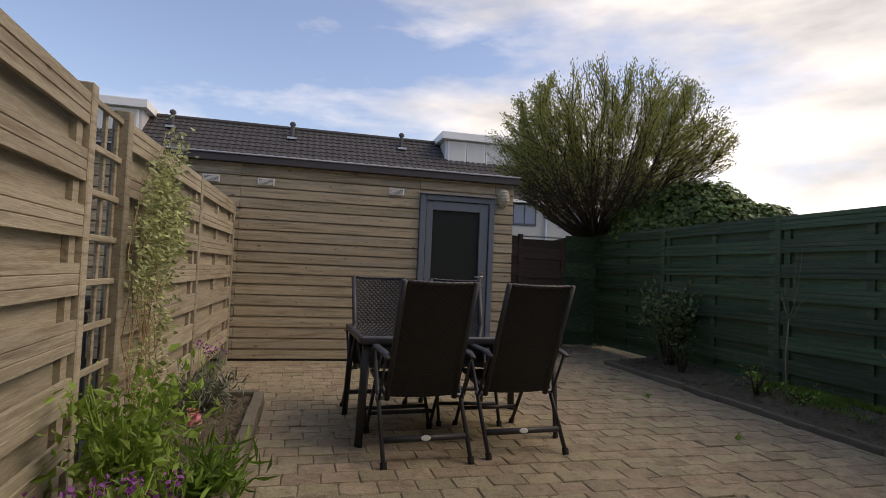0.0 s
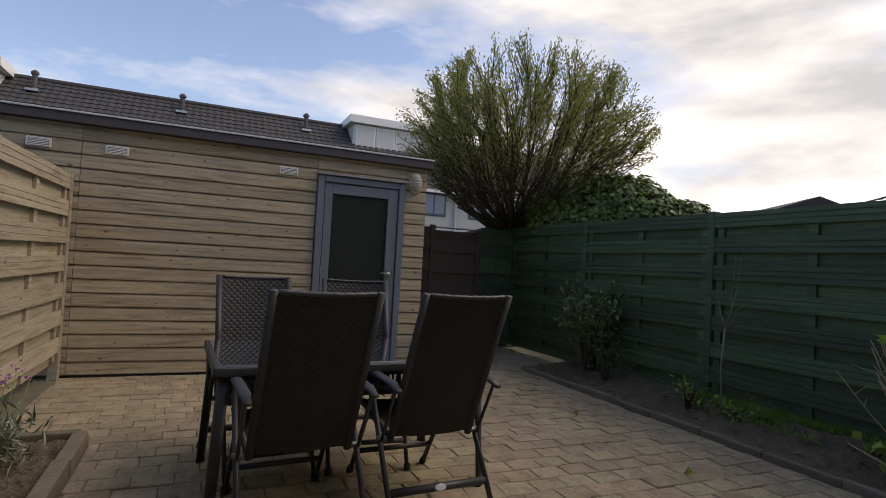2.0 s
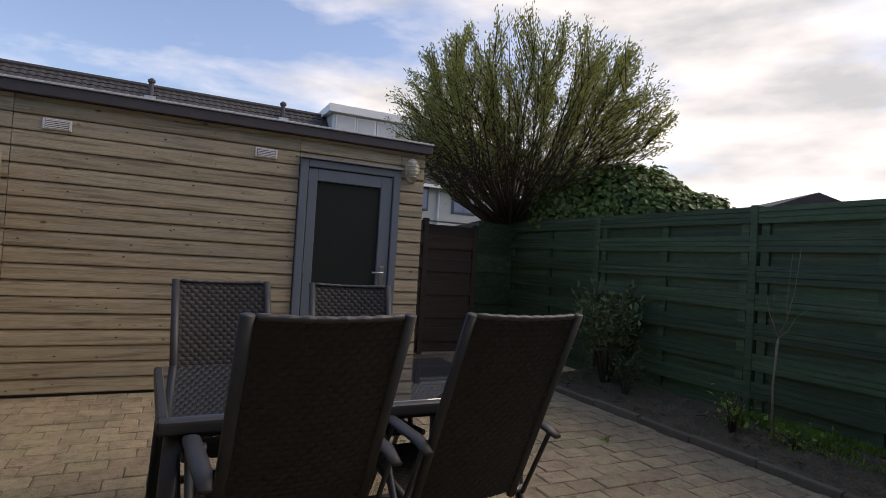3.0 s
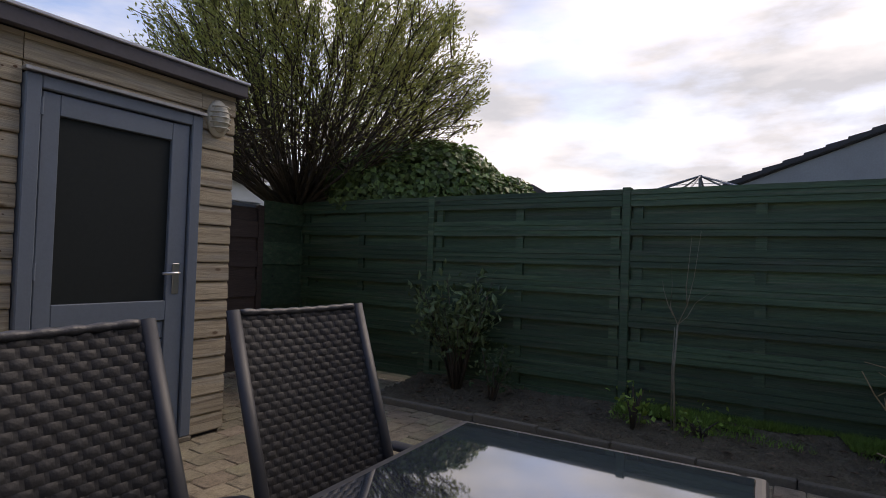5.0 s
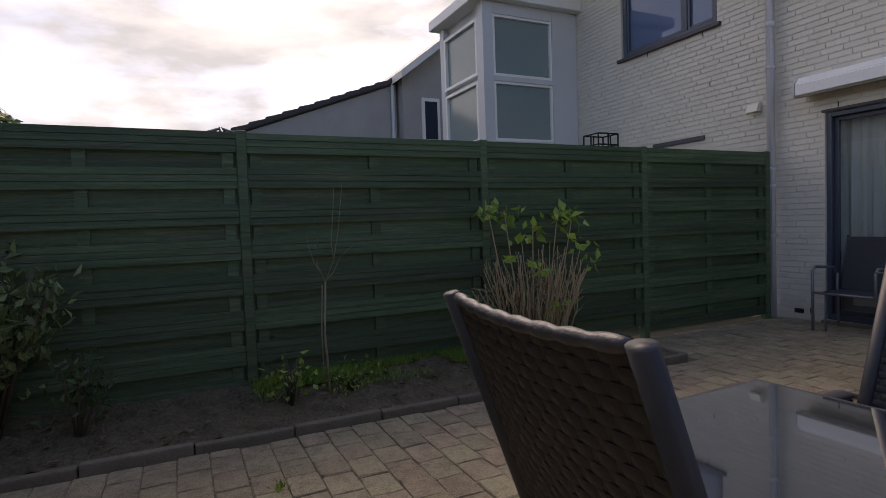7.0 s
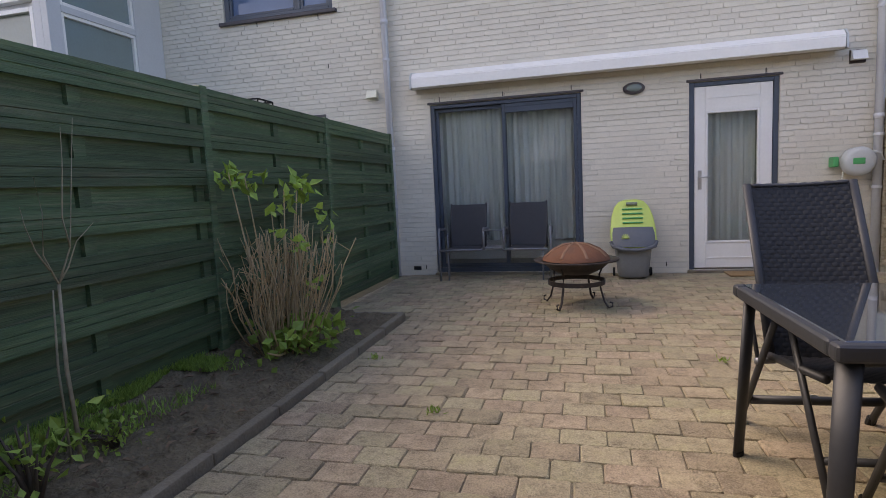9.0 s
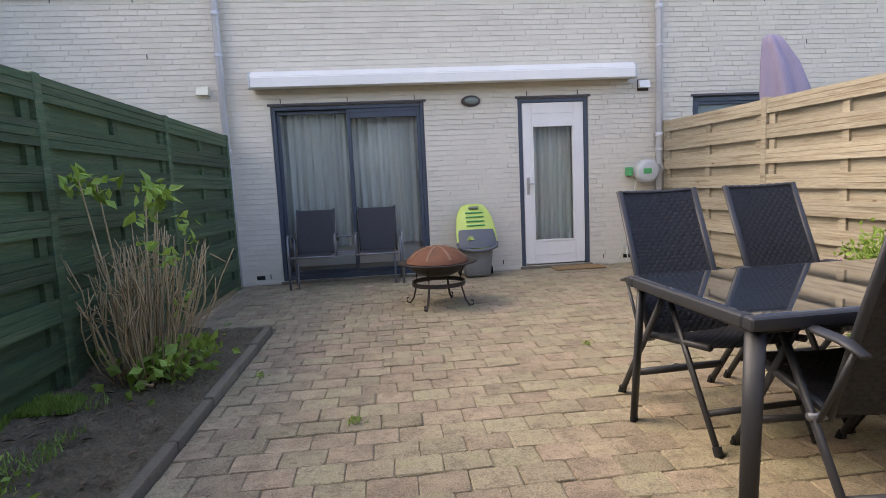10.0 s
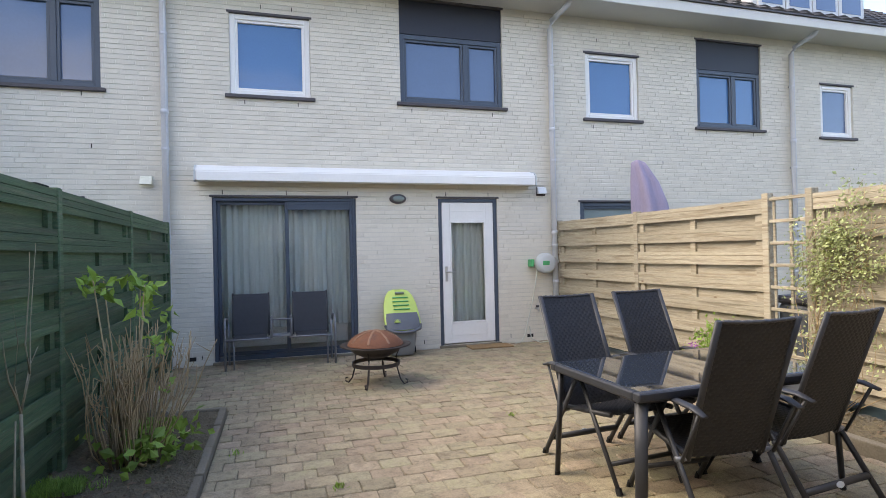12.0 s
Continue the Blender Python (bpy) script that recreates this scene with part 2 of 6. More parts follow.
M = dict(
    brick=material("pale_brick", (0.68, 0.635, 0.545), 0.7, 0.09, 3.0, fine=60, bump=0.25, island=0.045, second=(0.60, 0.56, 0.48), blotch=0.03),
    mortar=material("mortar", (0.64, 0.605, 0.53), 0.95, 0.15, 4.0, fine=90, bump=0.3),
    paver=material("concrete_paver", (0.355, 0.308, 0.198), 0.9, 0.5, 9.0, fine=130, bump=1.0, piece=0.14, second=(0.26, 0.24, 0.135), blotch=0.12, tint=(0.345, 0.262, 0.182), grain=((0.17, 0.145, 0.09), (1, 1, 1), 34.0, 0.5)),
    paver_far=material("concrete_paver_joined", (0.355, 0.308, 0.198), 0.9, 0.5, 9.0, fine=130, bump=1.0, island=0.14, second=(0.26, 0.24, 0.135), blotch=0.12, tint=(0.345, 0.262, 0.182), grain=((0.17, 0.145, 0.09), (1, 1, 1), 34.0, 0.5)),
    sand=material("joint_sand", (0.15, 0.128, 0.082), 0.98, 0.35, 5.0, fine=120, bump=0.6, second=(0.06, 0.075, 0.03)),
    soil=material("garden_soil", (0.128, 0.104, 0.066), 1.0, 0.4, 7.0, fine=45, bump=1.0, depth=0.03, second=(0.150, 0.130, 0.085)),
    grass=material("grass_blades", (0.19, 0.32, 0.06), 0.7, 0.3, 3.0, bump=0.0, island=0.35, thin=0.3),
    ground=material("rough_ground", (0.08, 0.085, 0.05), 1.0, 0.3, 0.4, fine=8, bump=0.4),
    kerb=material("weathered_concrete", (0.175, 0.150, 0.110), 0.9, 0.25, 8.0, fine=80, bump=0.5, piece=0.15, second=(0.12, 0.11, 0.09)),
    fence=material("pale_pine", (0.405, 0.355, 0.265), 0.78, 0.30, 3.0, (6, 0.6, 9), 22, 0.25, piece=0.15, second=(0.30, 0.255, 0.185), blotch=0.12,
                   grain=((0.25, 0.20, 0.135), (5, 0.35, 7), 5.0, 0.85), knots=((0.13, 0.075, 0.04), (1, 0.55, 1.2), 4.6, 0.085)),
    green=material("green_stained_timber", (0.048, 0.097, 0.047), 0.6, 0.55, 2.4, (5, 0.45, 12), 22, 0.4, piece=0.24, second=(0.074, 0.108, 0.050), blotch=0.07,
                   grain=((0.135, 0.135, 0.09), (6, 0.22, 10), 5.5, 0.48), knots=((0.012, 0.015, 0.011), (1, 0.6, 1.2), 4.0, 0.08), spec=0.5),
    shed=material("weathered_boards", (0.435, 0.36, 0.245), 0.8, 0.34, 2.2, (0.45, 6, 9), 26, 0.35, piece=0.13, second=(0.27, 0.25, 0.205), blotch=0.10,
                  grain=((0.19, 0.145, 0.095), (0.35, 5, 8), 5.0, 0.7), knots=((0.11, 0.065, 0.035), (0.6, 1, 1.2), 4.8, 0.085)),
    knot=material("knot_wood", (0.12, 0.07, 0.04), 0.8, 0.3, 30, bump=0.1),
    gate=material("dark_brown_timber", (0.092, 0.062, 0.048), 0.7, 0.3, 3.0, (0.5, 6, 7), 24, 0.3, piece=0.15),
    blue=material("blue_grey_paint", (0.145, 0.178, 0.215), 0.5, 0.07, 3.0, fine=60, bump=0.06),
    dark=material("dark_blue_frame", (0.055, 0.075, 0.105), 0.4, 0.08, 4.0, bump=0.03),
    white=material("white_paint", (0.80, 0.79, 0.765), 0.4, 0.04, 3.0, bump=0.03),
    cream=material("cream_plastic", (0.72, 0.70, 0.58), 0.5, 0.06, 5.0, bump=0.03),
    pipe=material("grey_white_plastic", (0.58, 0.60, 0.64), 0.45, 0.06, 2.0, bump=0.03),
    fascia=material("dark_trim", (0.075, 0.068, 0.075), 0.6, 0.15, 4.0, bump=0.1),
    zinc=material("zinc_edge", (0.42, 0.42, 0.42), 0.4, 0.1, 6.0, metal=0.8, bump=0.05),
    metal=material("brushed_steel", (0.55, 0.55, 0.54), 0.32, 0.08, 10, metal=1.0, bump=0.05),
    anthracite=material("anthracite_aluminium", (0.030, 0.032, 0.037), 0.5, 0.12, 8, bump=0.06),
    weave=material("dark_wicker", (0.0175, 0.0175, 0.0190), 0.52, 0.2, 18, fine=120, bump=0.15, island=0.14, spec=0.4),
    # lighter than the weave: sky sheen on the wrapped top edge, put into colour
    wrap=material("wrapped_wicker_with_sheen", (0.05, 0.05, 0.053), 0.42, 0.2, 18, fine=120, bump=0.2, spec=0.5),
    textile=material("dark_mesh_fabric", (0.028, 0.032, 0.040), 0.7, 0.12, 20, fine=400, bump=0.3),
    frame=material("grey_tube", (0.20, 0.21, 0.23), 0.4, 0.08, 9, metal=0.4, bump=0.04),
    tabletop=material("dark_table_glass", (0.022, 0.030, 0.042), 0.03, 0.08, 3, bump=0.0, spec=1.0, coat=1.0),
    rust=material("rusted_steel", (0.175, 0.068, 0.034), 0.8, 0.3, 9, fine=90, bump=0.4, second=(0.10, 0.05, 0.035), blotch=0.1),
    iron=material("dark_iron", (0.045, 0.035, 0.032), 0.6, 0.3, 12, metal=0.3, bump=0.2, second=(0.12, 0.06, 0.035)),
    lime=material("lime_plastic", (0.55, 0.68, 0.16), 0.4, 0.05, 4, bump=0.02),
    grey=material("grey_plastic", (0.115, 0.125, 0.14), 0.5, 0.08, 5, bump=0.04),
    cartgrey=material("mid_grey_plastic", (0.20, 0.21, 0.215), 0.5, 0.08, 5, bump=0.04),
    lightgrey=material("light_grey_plastic", (0.52, 0.55, 0.56), 0.4, 0.05, 5, bump=0.02),
    greenplastic=material("green_plastic", (0.05, 0.38, 0.14), 0.4, 0.05, 5, bump=0.02),
    hose=material("pale_hose", (0.55, 0.55, 0.48), 0.5, 0.08, 8, bump=0.02),
    tile=material("dark_roof_tile", (0.060, 0.054, 0.052), 0.75, 0.2, 2.0, fine=30, bump=0.2, island=0.12),
    render_wall=material("pale_render", (0.52, 0.51, 0.47), 0.85, 0.08, 2.0, fine=40, bump=0.15),
    greywall=material("grey_brick_wall", (0.34, 0.335, 0.32), 0.85, 0.1, 3.0, fine=40, bump=0.2),
    panelgrey=material("grey_panel", (0.56, 0.57, 0.58), 0.5, 0.06, 2.0, bump=0.04),
    darkpanel=material("dark_panel", (0.022, 0.025, 0.038), 0.5, 0.08, 3.0, bump=0.04),
    soffit=material("soffit_board", (0.62, 0.61, 0.58), 0.6, 0.05, 2.0, bump=0.03),
    curtain=material("pale_curtain", (0.55, 0.57, 0.54), 0.9, 0.08, 5.0, (8, 8, 0.4), bump=0.15),
    room=material("room_wall", (0.32, 0.31, 0.29), 0.9, 0.06, 2.0),
    bark=material("grey_brown_bark", (0.085, 0.066, 0.048), 0.9, 0.35, 9.0, (1, 1, 0.3), 40, 0.7),
    sapling=material("sapling_bark", (0.27, 0.24, 0.17), 0.85, 0.25, 12, bump=0.2),
    debris=material("brown_leaf_scraps", (0.14, 0.095, 0.06), 0.9, 0.25, 12, bump=0.0, island=0.4),
    strap=material("worn_rust", (0.24, 0.13, 0.08), 0.7, 0.25, 14, bump=0.2),
    twig=material("dry_twig", (0.40, 0.295, 0.17), 0.85, 0.25, 12, bump=0.2, island=0.3),
    willow=material("willow_leaf", (0.30, 0.33, 0.10), 0.6, 0.25, 1.2, bump=0.0, island=0.4, second=(0.33, 0.30, 0.11), blotch=0.08, thin=0.5),
    ivy=material("ivy_leaf", (0.145, 0.225, 0.07), 0.35, 0.25, 3.0, bump=0.0, island=0.6, thin=0.35),
    leaf=material("fresh_leaf", (0.245, 0.38, 0.07), 0.5, 0.2, 6.0, bump=0.0, island=0.3, thin=0.35),
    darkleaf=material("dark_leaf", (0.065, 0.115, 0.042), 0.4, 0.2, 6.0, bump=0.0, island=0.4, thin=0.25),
    shrubleaf=material("evergreen_leaf", (0.15, 0.215, 0.09), 0.4, 0.2, 6.0, bump=0.0, island=0.5, thin=0.25),
    paleleaf=material("variegated_leaf", (0.44, 0.48, 0.24), 0.55, 0.2, 6.0, bump=0.0, island=0.45, thin=0.3),
    greyleaf=material("grey_green_leaf", (0.20, 0.23, 0.17), 0.7, 0.2, 6.0, bump=0.0, island=0.3),
    purple=material("purple_petal", (0.30, 0.08, 0.33), 0.6, 0.2, 9, bump=0.0, island=0.3),
    pink=material("pink_petal", (0.80, 0.34, 0.37), 0.6, 0.15, 9, bump=0.0, island=0.2),
    lilac=material("lilac_canvas", (0.30, 0.26, 0.36), 0.85, 0.12, 4, (3, 3, 0.6), bump=0.2),
    coir=material("coir_mat", (0.28, 0.17, 0.08), 0.95, 0.2, 20, fine=200, bump=0.6),
    black=material("black_hole", (0.012, 0.012, 0.012), 0.9, 0.1, 5),
    teal=material("teal_plastic", (0.10, 0.36, 0.34), 0.5, 0.08, 6),
    pane=glass("window_glass"),
    darkpane=material("dark_obscured_glass", (0.022, 0.027, 0.026), 0.5, 0.1, 3, bump=0.0, spec=0.2),
    # blue of the mirrored sky is painted into this pane's base colour
    bluepane=material("pane_with_painted_sky", (0.085, 0.14, 0.25), 0.03, 0.05, 2, bump=0.0, spec=0.8),
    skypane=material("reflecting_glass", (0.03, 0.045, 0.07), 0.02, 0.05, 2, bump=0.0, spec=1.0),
    frosted=material("frosted_glass", (0.20, 0.26, 0.26), 0.18, 0.06, 2, bump=0.0, spec=0.7),
    lampglass=material("frosted_lamp_cover", (0.50, 0.47, 0.38), 0.35, 0.08, 10, bump=0.05),
)


# ---- mesh helpers ----
def finish(name, bm, mat, smooth=False):
    me = bpy.data.meshes.new(name)
    bm.normal_update()
    bm.to_mesh(me)
    bm.free()
    me.materials.append(mat)
    if smooth:
        for p in me.polygons:
            p.use_smooth = True
    return me


def part(name, bm, mat, parent=None, label="", smooth=False):
    """Links a bmesh as one mesh object under a thing or a part."""
    ob = new(name, finish(name, bm, mat, smooth))
    if parent:
        ob.parent = parent
    return tagged(ob, label)


def thing(name, at, label, category, group="", turn=0.0):
    ob = new(name)
    ob.empty_display_size = 0.1
    ob.matrix_basis = pose(*at, 0, 0, turn)
    return tagged(ob, label, category, group)


def structure(name, bm, mat, label="", smooth=False):
    ob = new(name, finish(name, bm, mat, smooth))
    return tagged(ob, label, kind="structure")


def box(x0, x1, y0, y1, z0, z1, bevel=0.0, bm=None, segments=1):
    own = bm or bmesh.new()
    v = bmesh.ops.create_cube(own, size=1.0, matrix=Matrix.Translation(((x0 + x1) / 2, (y0 + y1) / 2, (z0 + z1) / 2))
                              @ Matrix.Diagonal((abs(x1 - x0), abs(y1 - y0), abs(z1 - z0), 1)))["verts"]
    if bevel:
        edges = {e for q in v for e in q.link_edges}
        bmesh.ops.bevel(own, geom=list(edges), offset=bevel, segments=segments, affect="EDGES", profile=0.6)
    return own


def tube(points, radius, bm=None, sides=8, flat=1.0, up=(0, 0, 1)):
    """A tube through points; radius a number or one for each point; flat: height of the cross-section by its width."""
    own = bm or bmesh.new()
    pts = [Vector(p) for p in points]
    rad = radius if isinstance(radius, (list, tuple)) else [radius] * len(pts)
    rings = []
    for i, p in enumerate(pts):
        d = (pts[min(i + 1, len(pts) - 1)] - pts[max(i - 1, 0)]).normalized()
        a = d.cross(Vector(up))
        if a.length < 0.05:
            a = d.cross(Vector((0, 1, 0)) if abs(d.y) < 0.9 else Vector((1, 0, 0)))
        a.normalize()
        b = a.cross(d)
        rings.append([own.verts.new(p + (a * math.cos(k * math.tau / sides) + b * math.sin(k * math.tau / sides) * flat) * rad[i]) for k in range(sides)])
    for r, s in zip(rings, rings[1:]):
        for k in range(sides):
            own.faces.new((r[k], r[(k + 1) % sides], s[(k + 1) % sides], s[k]))
    own.faces.new(rings[0][::-1])
    own.faces.new(rings[-1])
    return own


def lathe(profile, sides=28, bm=None, centre=(0, 0, 0)):
    own = bm or bmesh.new()
    c = Vector(centre)
    rings = [[own.verts.new(c + Vector((r * math.cos(k * math.tau / sides), r * math.sin(k * math.tau / sides), z))) for k in range(sides)] for r, z in profile]
    for r, s in zip(rings, rings[1:]):
        for k in range(sides):
            own.faces.new((r[k], r[(k + 1) % sides], s[(k + 1) % sides], s[k]))
    return own


def prism(outline, axis, a, b, bm=None):
    """A prism from an outline in the plane across the axis ('x': y, z; 'y': x, z; 'z': x, y), from a to b."""
    own = bm or bmesh.new()
    put = {"x": lambda p, d: (d, p[0], p[1]), "y": lambda p, d: (p[0], d, p[1]), "z": lambda p, d: (p[0], p[1], d)}[axis]
    lo = [own.verts.new(put(p, a)) for p in outline]
    hi = [own.verts.new(put(p, b)) for p in outline]
    k = len(outline)
    for i in range(k):
        own.faces.new((lo[i], lo[(i + 1) % k], hi[(i + 1) % k], hi[i]))
    own.faces.new(lo[::-1])
    own.faces.new(hi)
    bmesh.ops.recalc_face_normals(own, faces=own.faces[:])
    return own


def sheet_mesh(name, verts, faces, mat):
    me = bpy.data.meshes.new(name)
    me.from_pydata(verts, [], faces)
    me.materials.append(mat)
    me.update()
    return me


def wall_with_holes(x0, x1, z0, z1, holes, y0, y1):
    """A wall along x between y0 and y1, with openings (x0, x1, z0, z1) through it."""
    bm = bmesh.new()
    xs = sorted({x0, x1, *(v for h in holes for v in h[:2] if x0 < v < x1)})
    zs = sorted({z0, z1, *(v for h in holes for v in h[2:] if z0 < v < z1)})
    solid = lambda i, k: 0 <= i < len(xs) - 1 and 0 <= k < len(zs) - 1 and not any(
        h[0] < (xs[i] + xs[i + 1]) / 2 < h[1] and h[2] < (zs[k] + zs[k + 1]) / 2 < h[3] for h in holes)
    quad = lambda *p: bm.faces.new([bm.verts.new(q) for q in p])
    for i in range(len(xs) - 1):
        for k in range(len(zs) - 1):
            if not solid(i, k):
                continue
            a, b, c, d = xs[i], xs[i + 1], zs[k], zs[k + 1]
            quad((a, y1, c), (a, y1, d), (b, y1, d), (b, y1, c))
            quad((a, y0, c), (b, y0, c), (b, y0, d), (a, y0, d))
            if not solid(i - 1, k): quad((a, y0, c), (a, y0, d), (a, y1, d), (a, y1, c))
            if not solid(i + 1, k): quad((b, y0, c), (b, y1, c), (b, y1, d), (b, y0, d))
            if not solid(i, k - 1): quad((a, y0, c), (a, y1, c), (b, y1, c), (b, y0, c))
            if not solid(i, k + 1): quad((a, y0, d), (b, y0, d), (b, y1, d), (a, y1, d))
    bmesh.ops.remove_doubles(bm, verts=bm.verts[:], dist=0.0005)
    bmesh.ops.recalc_face_normals(bm, faces=bm.faces[:])
    return bm


def leaf_cloud(name, spots, size, mat, narrow=0.45, seed=1, aim=None, face=None):
    """Many small pointed leaves, two triangles each folded at the rib, at the given spots. aim: a direction that they lean to; face: one normal for each spot, to which they lie flat."""
    rng = random.Random(seed)
    verts, faces = [], []
    for k, p in enumerate(spots):
        s = size * rng.uniform(0.6, 1.3)
        d = Vector((rng.gauss(0, 1), rng.gauss(0, 1), rng.gauss(0, 1)))
        if aim is not None:
            d = d * 0.5 + Vector(aim(p) if callable(aim) else aim) * 1.2
        d.normalize()
        w = d.cross(Vector((rng.gauss(0, 1), rng.gauss(0, 1), rng.gauss(0, 1)))).normalized()
        if face is not None:
            flat = (face[k] + Vector((rng.gauss(0, 0.35), rng.gauss(0, 0.35), rng.gauss(0, 0.35) + 0.25))).normalized()
            w = flat.cross(d - Vector((0, 0, 0.8))).normalized()
            d = w.cross(flat)
        up = d.cross(w) * s * 0.12
        p, i = Vector(p), len(verts)
        verts += [p, p + d * s * 0.45 + w * s * narrow * 0.5 + up, p + d * s, p + d * s * 0.45 - w * s * narrow * 0.5 + up]
        faces += [(i, i + 1, i + 2), (i, i + 2, i + 3)]
    return sheet_mesh(name, [tuple(v) for v in verts], faces, mat)

# ---- ground and beds ----
FX0, FX1 = -0.5, 5.05             # faces of the pine fence and of the green fence
SHED_Y, SHED_X = 7.81, 2.985       # shed front and its free corner
BACK_Y = 9.3
kerb_x = lambda y: 4.240 + (y - 2.4) * 0.006      # inner line of the green fence's bed

bm = bmesh.new()
bmesh.ops.create_grid(bm, x_segments=1, y_segments=1, size=400)
bmesh.ops.translate(bm, verts=bm.verts[:], vec=(0, 0, -0.06))
structure("ground", bm, M["ground"], "bare ground around the houses")
structure("paving_bed", box(-0.7, 5.2, -0.02, 9.6, -0.055, -0.010), M["sand"], "sandy joints under the garden paving")


def soil_bed(name, outline, z, label, slope=0.0):
    """Lumpy earth inside an outline given as (y, x from, x to) rows."""
    bm, rows = bmesh.new(), []
    for y, xa, xb in outline:
        k = 26
        rows.append([bm.verts.new((xa + (xb - xa) * i / k, y, z + slope * (i / k) ** 1.5 + 0.035 * noise.noise((i * 0.9, y * 6.0, 1.0)) + 0.02 * noise.noise((i * 2.3, y * 17.0, 4.0)))) for i in range(k + 1)])
    for r, s in zip(rows, rows[1:]):
        for i in range(len(r) - 1):
            bm.faces.new((r[i], r[i + 1], s[i + 1], s[i]))
    return structure(name, bm, M["soil"], label, True)


soil_bed("bed_green_side", [(2.42 + 5.15 * i / 130, kerb_x(2.42 + 5.15 * i / 130) + 0.02, FX1 + 0.1) for i in range(131)], 0.035, "dark bare soil bed along the green fence", 0.10)
soil_bed("bed_pine_side", [(2.7 + 3.08 * i / 90, FX0 - 0.14, 0.03) for i in range(91)], 0.04, "dark soil bed along the pine fence")


def kerb_row(points, width, height, label):
    """Short kerb stones set end to end along a line."""
    t = thing("kerb", (points[0][0], points[0][1], 0), label, "kerb")
    o = Vector((points[0][0], points[0][1], 0))
    rng = random.Random(5)
    for a, b in zip(points, points[1:]):
        a, b = Vector((*a, 0)), Vector((*b, 0))
        d = b - a
        count = max(1, round(d.length / 0.5))
        for i in range(count):
            m = Matrix.Translation(a + d * ((i + 0.5) / count) - o) @ Matrix.Rotation(math.atan2(d.y, d.x) + rng.uniform(-0.012, 0.012), 4, "Z")
            L = d.length / count - 0.006
            s = part("kerb_stone", box(-L / 2, L / 2, -width / 2, width / 2, -0.05, height + rng.uniform(-0.008, 0.008), 0.012, segments=2), M["kerb"], t)
            s.matrix_basis = m


kerb_row([(5.03, 2.41), (kerb_x(2.41), 2.41), (kerb_x(7.58), 7.58), (5.03, 7.58)], 0.058, 0.050, "grey concrete kerb round the green fence's bed")
kerb_row([(0.05, 2.7), (0.06, 5.80), (-0.46, 5.80)], 0.08, 0.09, "worn concrete kerb stones round the flower bed")


# ---- house ----
WIN = dict(slider=(2.69, 4.55, 0.03, 2.17), door=(0.58, 1.50, 0.03, 2.17), a=(3.27, 4.30, 3.52, 4.60), b=(0.44, 2.02, 3.54, 5.03),
           c=(-1.96, -0.98, 3.46, 4.50), d=(-4.50, -3.12, 3.41, 4.90), e=(-6.68, -5.88, 3.35, 4.32), f=(5.79, 7.40, 3.50, 4.64), g=(-2.0, -0.83, 0.05, 2.13))
HOUSE_X0, HOUSE_X1, EAVE = -10.0, 9.2, 5.06
structure("wall_house", wall_with_holes(HOUSE_X0, HOUSE_X1, -0.05, EAVE, list(WIN.values()), -0.30, -0.0085), M["mortar"], "pale painted brick house wall")
# room behind the garden doors
bm = box(-0.2, 5.0, -3.8, -0.31, 0.0, 2.6)
bmesh.ops.reverse_faces(bm, faces=bm.faces[:])
structure("wall_room", bm, M["room"], "plain living room behind the garden doors")

# soffit, fascia and roof
structure("ceiling_soffit", box(HOUSE_X0, HOUSE_X1, -0.3, 0.56, EAVE, EAVE + 0.03), M["soffit"], "pale boarded soffit under the eaves")
structure("trim_fascia", box(HOUSE_X0, HOUSE_X1, 0.561, 0.60, EAVE - 0.01, EAVE + 0.15, 0.006), M["soffit"], "pale grey fascia board of the eaves")
structure("trim_roof_edge", box(HOUSE_X0, HOUSE_X1, 0.50, 0.63, EAVE + 0.151, EAVE + 0.175), M["fascia"], "dark metal roof edge")


def tiled_roof(name, x0, x1, y0, z0, y1, z1, label, step=0.34, wave=0.30):
    """A pitched roof of overlapping tile rows with a rolling profile, from the eave (y0, z0) to the ridge (y1, z1)."""
    run = Vector((0, y1 - y0, z1 - z0))
    rows, up = max(2, int(run.length / step)), run.normalized()
    nrm = Vector((1, 0, 0)).cross(up)
    if nrm.z < 0:
        nrm = -nrm
    cols = int((x1 - x0) / wave * 4)
    verts, faces = [], []
    for r in range(rows):
        base = Vector((0, y0, z0)) + run * (r / rows)
        top = Vector((0, y0, z0)) + run * ((r + 1) / rows)
        for edge, lift in ((base, 0.0), (base, 0.045), (top, 0.012)):
            for c in range(cols + 1):
                x = x0 + (x1 - x0) * c / cols
                hump = 0.035 * (0.5 + 0.5 * math.cos(c * math.tau / 4))
                v = edge + nrm * (lift + (hump if lift else 0.0))
                verts.append((x, v.y, v.z))
        k = r * 3 * (cols + 1)
        for band in range(2):
            for c in range(cols):
                i = k + band * (cols + 1) + c
                faces.append((i, i + 1, i + cols + 2, i + cols + 1))
    ob = new(name, sheet_mesh(name, verts, faces, M["tile"]))
    return tagged(ob, label, kind="structure")


tiled_roof("roof_house", HOUSE_X0, HOUSE_X1, 0.58, 5.22, -4.6, 8.6, "dark tiled roof of the terrace")
structure("wall_roof_back", box(HOUSE_X0, HOUSE_X1, -4.8, -4.6, 0, 8.55), M["render_wall"], "back of the terrace")


